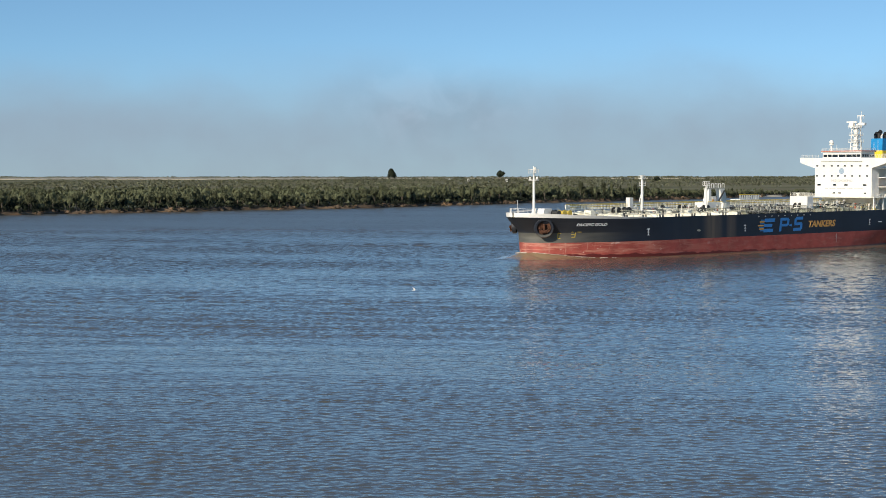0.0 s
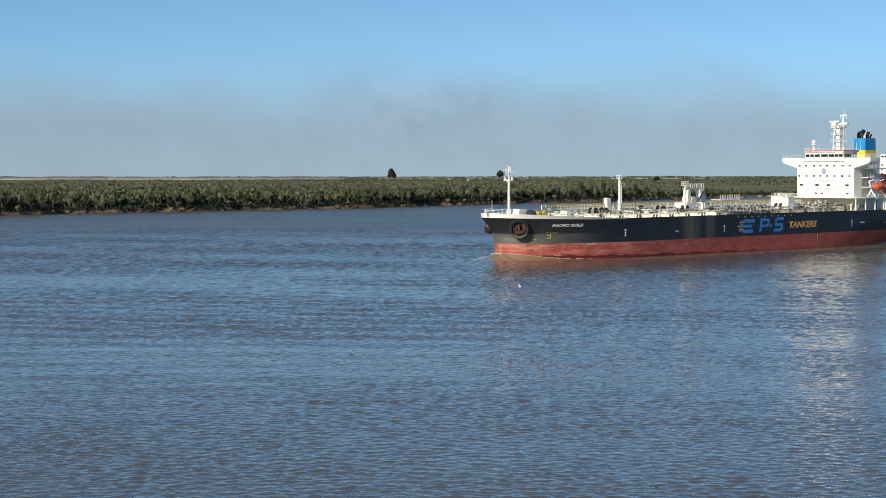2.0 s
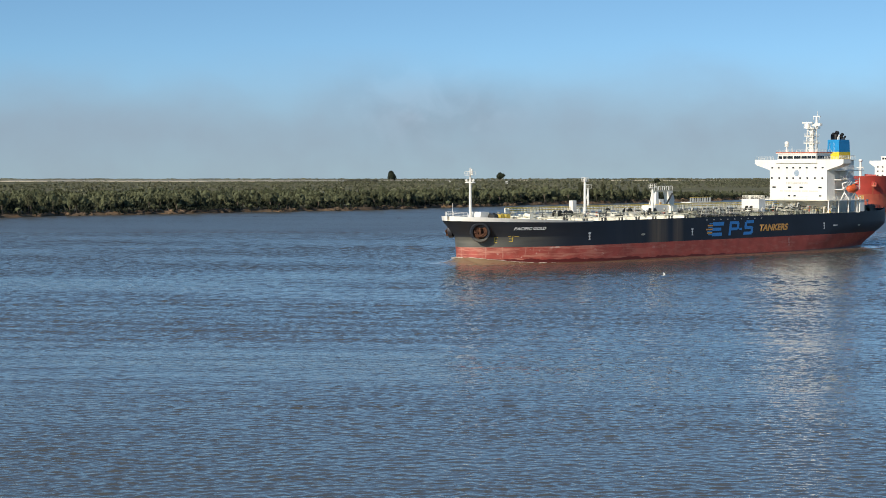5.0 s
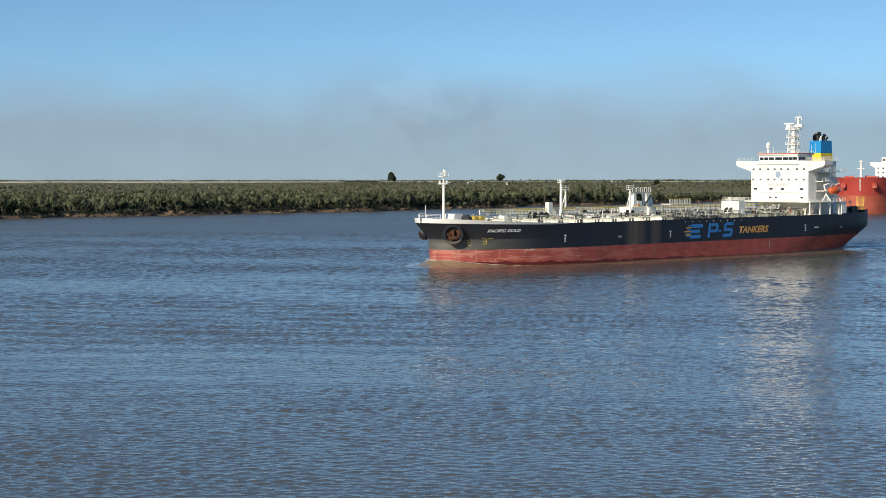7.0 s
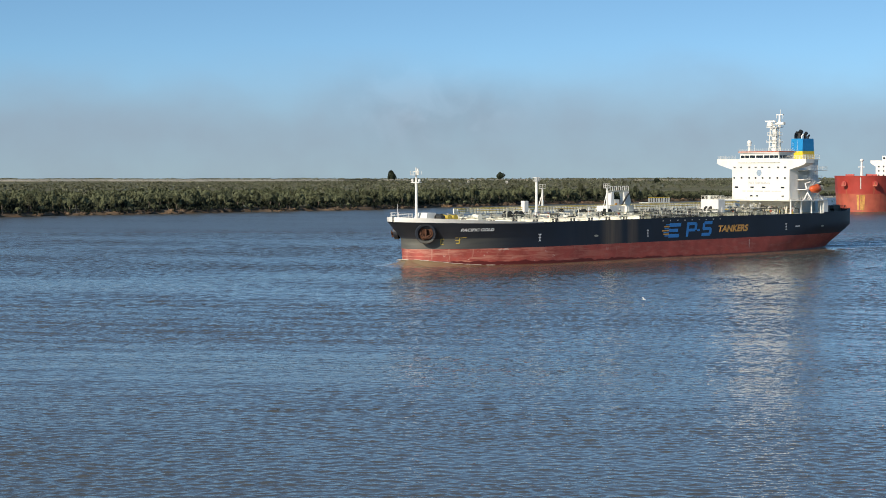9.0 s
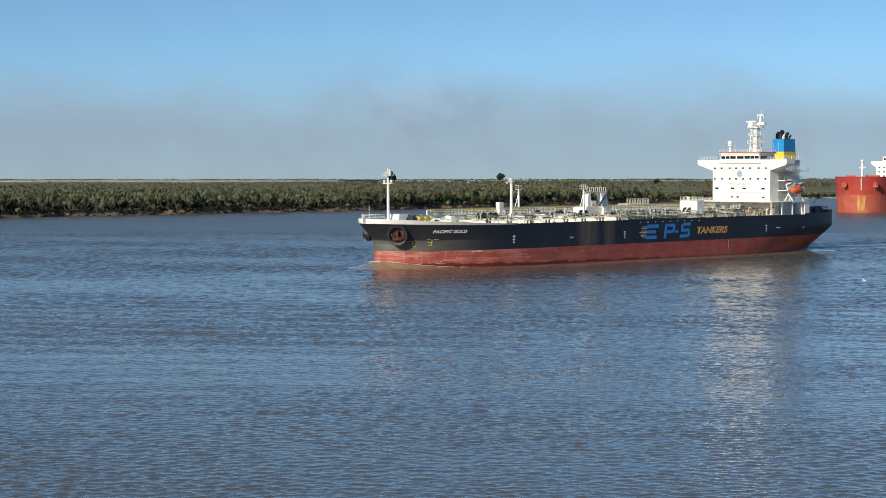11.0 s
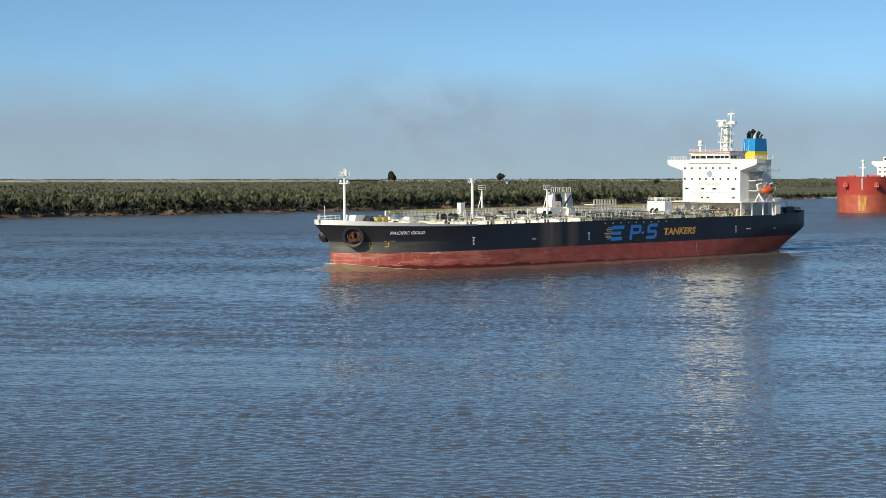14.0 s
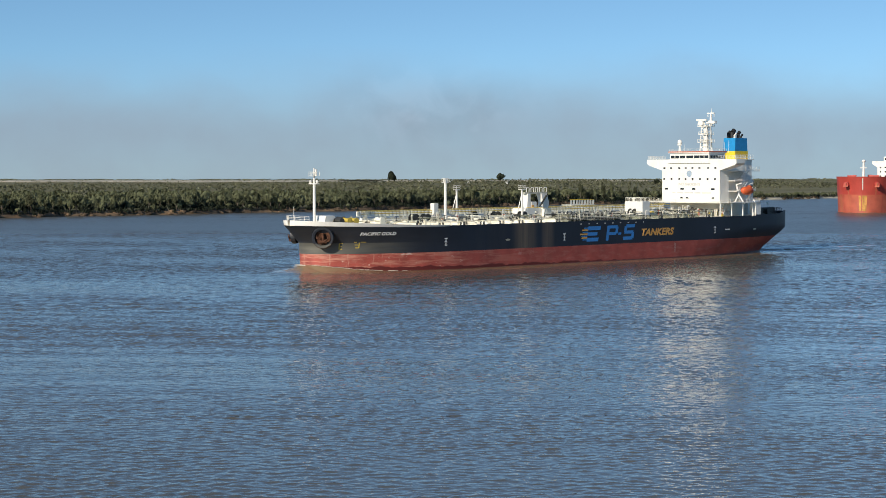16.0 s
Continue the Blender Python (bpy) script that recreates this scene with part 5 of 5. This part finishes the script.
    bm = bmesh.new()
    rod(bm, (X(30.6), 1.2, 35.7), (X(30.6), 1.2, 39.6), 0.5, 0.25, 8)
    box(bm, X(30.0), X(31.2), -0.2, 3.0, 36.4, 37.25, 0.1)
    box(bm, X(30.4), X(30.8), 0.0, 2.6, 39.3, 39.6)
    rod(bm, (X(30.6), 1.5, 39.6), (X(30.6), 1.5, 41.0), 0.09, 0.06, 5)
    for y in (0.1, 2.4):
        rod(bm, (X(30.6), y, 38.4), (X(30.6), y, 39.5), 0.1, 0.08, 5)
    part("signal_yard", bm, M["white"], mast)
    # funnel
    funnel = new("funnel")
    funnel.parent = ship
    bm = bmesh.new()
    prism(bm, [(X(18.0), 26.1), (X(24.1), 26.1), (X(24.0), 28.5), (X(18.2), 28.5)], "y", 0.4, 4.9)
    part("funnel_base", bm, M["yellow"], funnel, "yellow lower funnel band")
    bm = bmesh.new()
    prism(bm, [(X(18.2), 28.5), (X(24.0), 28.5), (X(23.8), 32.3), (X(18.5), 32.3)], "y", 0.5, 4.8)
    part("funnel_top", bm, M["blue"], funnel, "bright blue upper funnel band")
    for u, y, h, r in ((22.6, 1.3, 34.2, 0.5), (22.0, 2.3, 34.6, 0.7), (20.8, 3.4, 34.1, 0.5), (20.2, 4.0, 33.4, 0.3), (22.8, 3.6, 33.6, 0.25), (21, 1.2, 33.8, 0.4)):
        bm = bmesh.new()
        rod(bm, (X(u), y, 32.2), (X(u), y, h - 0.6), r, n=10)
        rod(bm, (X(u), y, h - 0.6), (X(u - 0.7), y, h), r, n=10)
        part("exhaust_pipe", bm, M["black"] if r > 0.28 else M["white"], funnel)
    bm = bmesh.new()
    rail(bm, [(X(17.0), 5.9, 26.2), (X(25.2), 5.9, 26.2)], 1.2, 3, 1.2, 0.06)
    box(bm, X(16.8), X(25.4), -2.2, 6.1, 25.9, 26.1)
    part("funnel_deck", bm, M["white"], funnel)
    bm = bmesh.new()
    box(bm, X(16.5), X(20.5), -9, 7, 10.0, 13.6)
    box(bm, X(17.0), X(20.5), -6, 6, 13.6, 20)
    box(bm, X(17.2), X(24.9), -1.8, 5.6, 13.6, 25.9)
    part("engine_casing", bm, M["white"], funnel)
    # lifeboat in its davit
    boat = new("lifeboat")
    boat.parent = ship
    boat.location = (X(30.2), 14.2, 17.2)
    bm = bmesh.new()
    ball(bm, (0, 0, 0), 2.5, 1.35, 1.3, 20, 12)
    for v in bm.verts:
        if v.co.z > 0.45:
            v.co.z = 0.45 + (v.co.z - 0.45) * 0.8
    box(bm, -1.9, -0.3, -0.65, 0.65, 0.7, 1.4, 0.25)
    part("boat_shell", bm, M["orange"], boat, "orange enclosed lifeboat shell", True)
    bm = bmesh.new()
    box(bm, -1.7, -0.9, 0.68, 0.74, 1.1, 1.4)
    part("boat_window", bm, M["glass"], boat)
    for k in (-2.6, 2.6):
        bm = bmesh.new()
        rod(bm, (k, -2.5, -3.6), (k, -0.9, -1.0), 0.2, n=6)
        rod(bm, (k, -0.9, -1.0), (k, -1.8, 1.6), 0.2, n=6)
        rod(bm, (k, -1.8, 1.6), (k, 0.1, 2.1), 0.16, n=6)
        rod(bm, (k, 1.1, -3.8), (k, -1.0, -1.1), 0.18, n=6)
        part("davit", bm, M["white"], boat, "white davit arm")
    # mooring gear on the open after deck
    for u, y in ((10.5, 7.5), (14, 9.5), (18, 11.5), (22, 12.0)):
        bm = bmesh.new()
        rod(bm, (X(u), y - 1.0, 11.3), (X(u), y + 1.0, 11.3), 0.8, n=12)
        box(bm, X(u) - 1.0, X(u) + 1.0, y - 1.3, y + 1.3, 9.9, 10.6)
        part("mooring_winch", bm, M["dark_gear"], ship)
    bm = bmesh.new()
    rail(bm, [(X(14), 11.2, 11.1), (X(10), 10.2, 10.9), (X(7.3), 9.0, 10.7), (X(7.3), -9, 10.7)], 1.0, 3, 2, 0.05)
    part("stern_rail", bm, M["hull_dark"], ship)
    bm = bmesh.new()
    rod(bm, (X(7.5), 4, 11), (X(7.5), 4, 13.4), 0.1, n=6)
    ball(bm, (X(7.5), 4, 13.2), 0.4, 0.4, 0.4, 8, 6)
    part("stern_light", bm, M["white"], ship)


def build_clutter(ship):
    """Valves, hand wheels, risers, lockers and short cross lines that crowd the cargo deck."""
    rng = random.Random(17)
    X = lambda u: u - MID
    for i in range(345):
        u, y = rng.uniform(49, 156), rng.choice((rng.uniform(-11, 12.5), rng.uniform(3, 12.5)))
        if i > 290:
            u, y = rng.uniform(36, 46), rng.uniform(-9, 13.5)
        elif i > 230:
            u, y = rng.uniform(47.5, 67), rng.uniform(-8, 14)
        y = clamp(y, -half_beam(u, DECK_Z) + 2.5, half_beam(u, DECK_Z) - 2.0)
        kind = rng.random()
        bm = bmesh.new()
        z = DECK_Z + 0.1
        if kind < 0.34:
            h = rng.uniform(1.2, 2.3)
            rod(bm, (X(u), y, z), (X(u), y, z + h), 0.09, n=5)
            rod(bm, (X(u), y, z + h), (X(u), y, z + h + 0.1), 0.42, n=9)
            rod(bm, (X(u), y, z + h * 0.3), (X(u), y, z + h * 0.6), 0.28, n=7)
            part("valve", bm, M[rng.choice(("dark_gear", "dark_gear", "grey_pipe", "red_trim"))], ship)
        elif kind < 0.62:
            ln = rng.uniform(2, 7)
            hz = z + rng.uniform(0.6, 1.9)
            if rng.random() < 0.5:
                a, b = (X(u), y, hz), (X(u) + ln, y, hz)
            else:
                a, b = (X(u), y - ln / 2, hz), (X(u), y + ln / 2, hz)
            r = rng.uniform(0.08, 0.2)
            rod(bm, a, b, r, n=6)
            rod(bm, (a[0], a[1], z), a, r, n=6)
            rod(bm, (b[0], b[1], z), b, r, n=6)
            part("branch_pipe", bm, M[rng.choice(("grey_pipe", "deck_green", "dark_gear", "dark_gear") if u < 106 else ("grey_pipe", "cream", "dark_gear", "deck_green"))], ship)
        elif kind < 0.8:
            w, d, h = rng.uniform(0.5, 1.3), rng.uniform(0.5, 1.2), rng.uniform(0.6, 1.6)
            box(bm, X(u) - w / 2, X(u) + w / 2, y - d / 2, y + d / 2, z - 0.1, z + h, 0.04)
            part("deck_box", bm, M[rng.choice(("cream", "deck_green", "grey_pipe", "dull_yellow") if u < 106 else ("white", "cream", "grey_pipe"))], ship)
        else:
            h = rng.uniform(1.5, 3.0)
            rod(bm, (X(u), y, z), (X(u), y, z + h), 0.1, n=6)
            rod(bm, (X(u), y, z + h), (X(u) - 0.5, y, z + h + 0.25), 0.12, n=6)
            rod(bm, (X(u) - 0.5, y, z + h + 0.25), (X(u) - 0.6, y, z + h - 0.2), 0.16, n=6)
            part("gooseneck_vent", bm, M[rng.choice(("white", "cream"))], ship)


def wash_height(u, y, lift):
    h = lift(u, y)
    return water_level(u) - 0.1 + h * (1 + 0.10 * noise.noise((u * 0.5, y * 0.9, 1.0))) + 0.05 * noise.noise((u * 1.1, y * 1.1, 5.0))


def wash_sheet(name, u0, u1, y0, y1, cell, lift, mat, label):
    """A raised piece of the river's surface that travels with the hull; lift(u, y) is its height over the calm water."""
    bm = bmesh.new()
    nu, ny = int((u1 - u0) / cell), int((y1 - y0) / cell)
    grid = []
    for i in range(nu + 1):
        row = []
        for j in range(ny + 1):
            u, y = u0 + (u1 - u0) * i / nu, y0 + (y1 - y0) * j / ny
            row.append(bm.verts.new((u - MID, y, wash_height(u, y, lift))))
        grid.append(row)
    for i in range(nu):
        for j in range(ny):
            bm.faces.new((grid[i][j], grid[i + 1][j], grid[i + 1][j + 1], grid[i][j + 1]))
    return tagged(new(name, mesh_of(name, bm, M[mat], True)), label, "wave", kind="stuff")


def water_level(u):
    """The river's surface in the trimmed hull's own measure."""
    return -0.68 + 0.00436 * (u - MID)


def bow_lift(u, y):
    d = math.hypot(max(0.0, u - 177.3), max(0.0, abs(y) - half_beam(min(u, 177.3), 0.6)))
    return 1.75 * math.exp(-(max(0.0, 177.3 - u) / 9.5) ** 1.2) * math.exp(-(d / 3.2) ** 1.3)


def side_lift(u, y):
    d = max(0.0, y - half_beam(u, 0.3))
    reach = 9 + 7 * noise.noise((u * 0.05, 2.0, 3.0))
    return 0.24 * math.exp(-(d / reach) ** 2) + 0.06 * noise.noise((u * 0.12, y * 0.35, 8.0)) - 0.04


def stern_lift(u, y):
    aft = 15 - u
    # steep ridge added so the water looks dark, like the ship's shadow aft
    ridge = 0.95 * math.exp(-((y - 4.0 - 0.02 * aft) / 1.5) ** 2) * clamp((aft + 2) / 5) * math.exp(-max(0.0, aft) / 34)
    arm = 0.30 * math.exp(-((y - 9 - 0.30 * aft) / 1.2) ** 2) * clamp(aft / 8) * math.exp(-aft / 45)
    return ridge + arm


def build_waves():
    """Broken water pushed up at the stem and along the bow, in small rigid pieces."""
    rng = random.Random(3)
    me_list = []
    for k in range(5):
        bm = bmesh.new()
        bmesh.ops.create_icosphere(bm, subdivisions=2, radius=1)
        for v in bm.verts:
            w = 1 + 0.5 * noise.noise(v.co * 2 + Vector((k, 0, 0)))
            v.co = Vector((v.co.x * 1.5 * w, v.co.y * 0.28 * w, v.co.z * 0.07))
        me_list.append(mesh_of("foam_patch", bm, M["foam"], True))
    wash = wash_sheet("bow_wave", 150, 187, -18, 22, 0.3, bow_lift, "brown_water", "low brown bow wave with a thin line of foam")
    wake = wash_sheet("stern_wake", -62, 18, -9, 34, 0.55, stern_lift, "water", "wake from the stern with a ridge added to darken the water like shadow")

    side = wash_sheet("side_wash", 12, 176, 0, 44, 0.8, side_lift, "brown_water", "band of brown water along the hull")

    def level(u):
        return wash_height(u, half_beam(u, 0.3) + 0.1, bow_lift)
    # thin ragged lip of foam along the hull
    bm = bmesh.new()
    prev = None
    for i in range(150):
        u = 177.0 - 0.28 * i
        y = half_beam(u, level(u))
        w = max(0.0, 0.45 * (1 - i / 150) * (0.35 + 1.3 * noise.noise((u * 0.55, 0, 0)))) - 0.12 * (i / 150)
        row = [bm.verts.new((u - MID, y - 0.15, level(u) + 0.06)), bm.verts.new((u - MID, y + w, level(u) + 0.05)), bm.verts.new((u - MID, y + w + 0.05, level(u) - 0.05))]
        if prev:
            for k in range(2):
                bm.faces.new((prev[k], row[k], row[k + 1], prev[k + 1]))
        prev = row
    part("foam_lip", bm, M["foam"], wash, "pale foam along the bow waterline")
    for i in range(7):
        o = new("foam_patch", rng.choice(me_list))
        o.parent = wash
        o.matrix_basis = Matrix.LocRotScale((176.6 - 0.7 * i - MID, half_beam(176.6 - 0.7 * i, 0.0) + 0.35, wash_height(176.6 - 0.7 * i, half_beam(176.6 - 0.7 * i, 0.0) + 0.35, bow_lift) + 0.03), Euler((0, 0, 2.1 + 0.06 * i)), (0.6 - 0.05 * i,) * 3)
    for i in range(5):
        o = new("foam_patch", rng.choice(me_list))
        o.parent = wash
        o.matrix_basis = Matrix.LocRotScale((177.9 - 0.12 * i - MID, 0.4 - 0.75 * i + rng.uniform(-0.25, 0.25), wash_height(177.9 - 0.12 * i, 0.4 - 0.75 * i, bow_lift) + 0.04), Euler((0, 0, -0.85)), (1.0 - 0.075 * i,) * 3)
    return wash, side, wake


def build_tanker():
    ship = tagged(new("tanker_ship"), "dark blue and red oil tanker under way with white accommodation block", "ship", "ships")
    build_hull(ship)
    build_markings(ship)
    build_bow_gear(ship)
    build_deck_gear(ship)
    build_masts_and_crane(ship)
    build_accommodation(ship)
    build_clutter(ship)
    return ship


tanker = build_tanker()
bow_wave, side_wash, stern_wake = build_waves()


# ---- the anchored bulk carrier: x forward from its stem line, z up from the water ----
def bulk_half(a, z):
    """Half breadth a metres aft of the stem at height z."""
    s = clamp(a / (24 - 5 * clamp(z / 20)))
    return 16.2 * (1 - (1 - s) ** 2) ** (0.56 - 0.1 * clamp(z / 20))


def bulk_stem(z):
    return -3.2 + 3.2 * clamp((z - 6) / 14) ** 1.4


def build_bulker():
    ship = tagged(new("bulk_carrier"), "red bulk carrier lying at anchor bow-on near the far bank", "ship", "ships")
    bm = bmesh.new()
    zs = [-2, 0, 2.5, 5, 7.5, 9.8, 12.5, 15, 17.5, 19.9]
    aa = [200 * (i / 50) ** 2.4 for i in range(51)]
    for side in (1, -1):
        rows = [[bm.verts.new((bulk_stem(z) - a, side * bulk_half(a, z), z if a < 24 or z < 17 else min(z, 18.0))) for a in aa] for z in zs]
        for j in range(len(zs) - 1):
            for i in range(len(aa) - 1):
                f = bm.faces.new((rows[j][i], rows[j][i + 1], rows[j + 1][i + 1], rows[j + 1][i]))
                f.material_index = 1 if zs[j] < 9.7 else 0
    bmesh.ops.remove_doubles(bm, verts=bm.verts, dist=0.003)
    part("hull", bm, [M["bulk_red"], M["bulk_boot"]], ship, "red hull with worn orange-red boot topping", True)
    bm = bmesh.new()
    a_list = [0.2 + 23.5 * i / 20 for i in range(21)]
    a1 = [bm.verts.new((-a, bulk_half(a, 20) - 0.1, 19.6)) for a in a_list]
    b1 = [bm.verts.new((-a, -bulk_half(a, 20) + 0.1, 19.6)) for a in a_list]
    for i in range(20):
        bm.faces.new((a1[i], a1[i + 1], b1[i + 1], b1[i]))
    box(bm, -196, -23.5, -16, 16, 17.4, 17.7)
    part("main_deck", bm, M["bulk_red"], ship, "red steel deck")
    bm = bmesh.new()
    rod(bm, (-10, 0, 19.6), (-10, 0, 28.6), 0.75, 0.55, 12)
    box(bm, -10.6, -9.4, -1.9, 1.9, 24.6, 25.0)
    ball(bm, (-10, 0, 28.6), 1.1, 1.1, 0.9, 12, 8)
    part("foremast", bm, M["white"], ship, "white foremast")
    for s in (1, -1):
        bm = bmesh.new()
        c = Vector((-2.9, s * 8.1, 15.6))
        rod(bm, c - Vector((1.5, 0, 0)), c + Vector((1.1, s * 0.5, -0.1)), 1.6, 1.4, 16)
        bol = part("anchor_bolster", bm, M["bulk_red"], ship)
        bm = bmesh.new()
        rod(bm, c + Vector((1.3, s * 0.5, 0.7)), c + Vector((1.3, s * 0.5, -1.4)), 0.35, 0.5, 8)
        box(bm, c.x + 1.0, c.x + 1.8, c.y + s * 0.5 - 1.3, c.y + s * 0.5 + 1.3, c.z - 1.6, c.z - 0.7, 0.15)
        part("anchor", bm, M["bulk_boot"], bol)
    # streaks of rust and pale scale down the bow, draught stripes, gear on the forecastle
    def streak(name, a0, a1, z0, z1, side, mat):
        bm = bmesh.new()
        q = [[bm.verts.new((bulk_stem(z) - a + 0.06, side * (bulk_half(a, z) + 0.04), z)) for a in (a0, (a0 + a1) / 2, a1)] for z in [z0 + (z1 - z0) * i / 5 for i in range(6)]]
        for r, t in zip(q, q[1:]):
            for i in range(2):
                bm.faces.new((r[i], r[i + 1], t[i + 1], t[i]))
        part(name, bm, M[mat], ship)
    streak("rust_streak", 0.004, 0.4, 0.8, 9.2, 1, "stain_yellow")
    streak("rust_streak", 0.004, 0.13, 0.8, 9.2, -1, "stain_yellow")
    streak("pale_streak", 0.004, 0.03, 12.5, 19.0, 1, "letter_faded")
    for s in (1, -1):
        streak("draught_stripe", 5.6, 5.8, 1.5, 15.0, s, "bulk_red")
        streak("chain_scrape", 2.2, 2.7, 6.0, 13.6, s, "bulk_boot")
    for a, y, w, h in ((6, -5, 1.6, 1.5), (6, 5, 1.6, 1.5), (12, -8, 1.2, 1.1), (12, 7, 1.4, 1.3), (16, 2.5, 1.0, 1.8)):
        bm = bmesh.new()
        rod(bm, (-a, y - w, 20.0 + h * 0.2), (-a, y + w, 20.0 + h * 0.2), h * 0.35, n=10)
        box(bm, -a - 0.9, -a + 0.9, y - w * 0.8, y + w * 0.8, 19.6, 20.4)
        part("windlass", bm, M["bulk_red"], ship)
    for k in range(7):
        bm = bmesh.new()
        box(bm, -46 - 19 * k, -33 - 19 * k, -9, 9, 17.7, 19.6, 0.2)
        part("hatch_cover", bm, M["bulk_red"], ship)
    house = new("accommodation")
    house.parent = ship
    bm = bmesh.new()
    prism(bm, [(-13, 17.7), (13, 17.7), (13, 25.5), (15.5, 27.2), (16.4, 28.0), (16.4, 29.6), (-16.4, 29.6), (-16.4, 28.0), (-15.5, 27.2), (-13, 25.5)], "x", -176, -171)
    box(bm, -185, -176, -13, 13, 17.7, 29)
    part("house_wall", bm, M["white"], house, "white accommodation block")
    bm = bmesh.new()
    box(bm, -177, -171.3, -9, 9, 29.6, 32.6)
    part("wheelhouse", bm, M["white"], house)
    for i in range(9):
        bm = bmesh.new()
        box(bm, -171.3, -171.2, -8.4 + 1.9 * i, -7.0 + 1.9 * i, 30.4, 31.6)
        part("bridge_window", bm, M["glass"], house)
    for z in (19.5, 22.3, 25.1):
        for i in range(8):
            bm = bmesh.new()
            box(bm, -171.0, -170.9, -11.5 + 3.1 * i, -10.6 + 3.1 * i, z, z + 0.9)
            part("window", bm, M["glass"], house)
    return ship


bulker = build_bulker()
bulker.scale = (1.043, 1.043, 1.043)


# ---- a gull low over the river: x forward, z up ----
def build_gull():
    gull = tagged(new("gull"), "white gull gliding low over the river", "bird")
    bm = bmesh.new()
    ball(bm, (0, 0, 0), 0.24, 0.09, 0.08, 12, 8)
    ball(bm, (0.22, 0, 0.05), 0.075, 0.06, 0.06, 10, 6)
    rod(bm, (0.27, 0, 0.05), (0.36, 0, 0.03), 0.025, 0.006, 6)
    prism(bm, [(-0.2, -0.03), (-0.4, -0.09), (-0.4, 0.09), (-0.2, 0.03)], "z", -0.01, 0.015)
    part("body", bm, M["white"], gull, "", True)
    for side in (1, -1):
        bm = bmesh.new()
        rows = []
        for y, x0, x1, z in ((0.05, 0.12, -0.1, 0.03), (0.3, 0.17, -0.06, 0.17), (0.6, 0.04, -0.12, 0.22), (0.82, -0.12, -0.16, 0.19)):
            rows.append([bm.verts.new((x, side * y, z + h)) for x, h in ((x0, 0), (x0 * 0.5 + x1 * 0.5, 0.02), (x1, 0), (x0 * 0.5 + x1 * 0.5, -0.012))])
        for a, b in zip(rows, rows[1:]):
            for k in range(4):
                bm.faces.new((a[k], a[(k + 1) % 4], b[(k + 1) % 4], b[k]))
        bm.faces.new(rows[0])
        bm.faces.new(rows[-1])
        part("wing", bm, M["white"], gull)
    return gull


gull = build_gull()


# ---- what moves ----
def motions():
    rows = []
    for k in range(0, 33):
        t = k * 0.5
        psi = 41.548 + 0.035 * (t - 8)
        course = radians(41.548 - 0.442 + 0.0175 * (t - 8))
        run = 4.532 * (t - 8)
        rows.append((t, pose(58.88 - math.cos(course) * run, 478.385 - math.sin(course) * run, 0, 0, 0.25, psi + 180)))
    walk(tanker, rows)
    walk(bow_wave, rows)
    walk(side_wash, rows)
    walk(stern_wake, rows)
    walk(bulker, [(t, pose(243.0 + 0.167 * (t - 16), 989, -0.3, 0, 0, 248.4)) for t in (0, 8, 16)])
    walk(gull, [(t, pose(x, 300, z, 18, -6, turn)) for t, x, z, turn in ((0, -5.1, 1.2, 10), (3, 22.3, 1.95, 15), (3.5, 26.2, 2.45, 20), (4, 29.4, 4.0, 5), (5.2, 41.0, 4.2, -10), (6.5, 49.8, 2.1, -35), (7.2, 52.0, 1.4, -100), (7.9, 42.0, 0.9, -180), (
        8.4, 34.2, 0.6, -230), (8.8, 34.6, -0.25, -310), (9.0, 35.5, -0.15, -340), (9.2, 35.9, 0.1, -345), (10.2, 54.0, 1.6, -350), (11.3, 82.0, 4.0, -345), (16, 190.0, 12.0, -345))])
    walk(water, [(t, pose(-0.5 * t, -0.6 * t, -0.7)) for t in (0, 8, 16)])


motions()
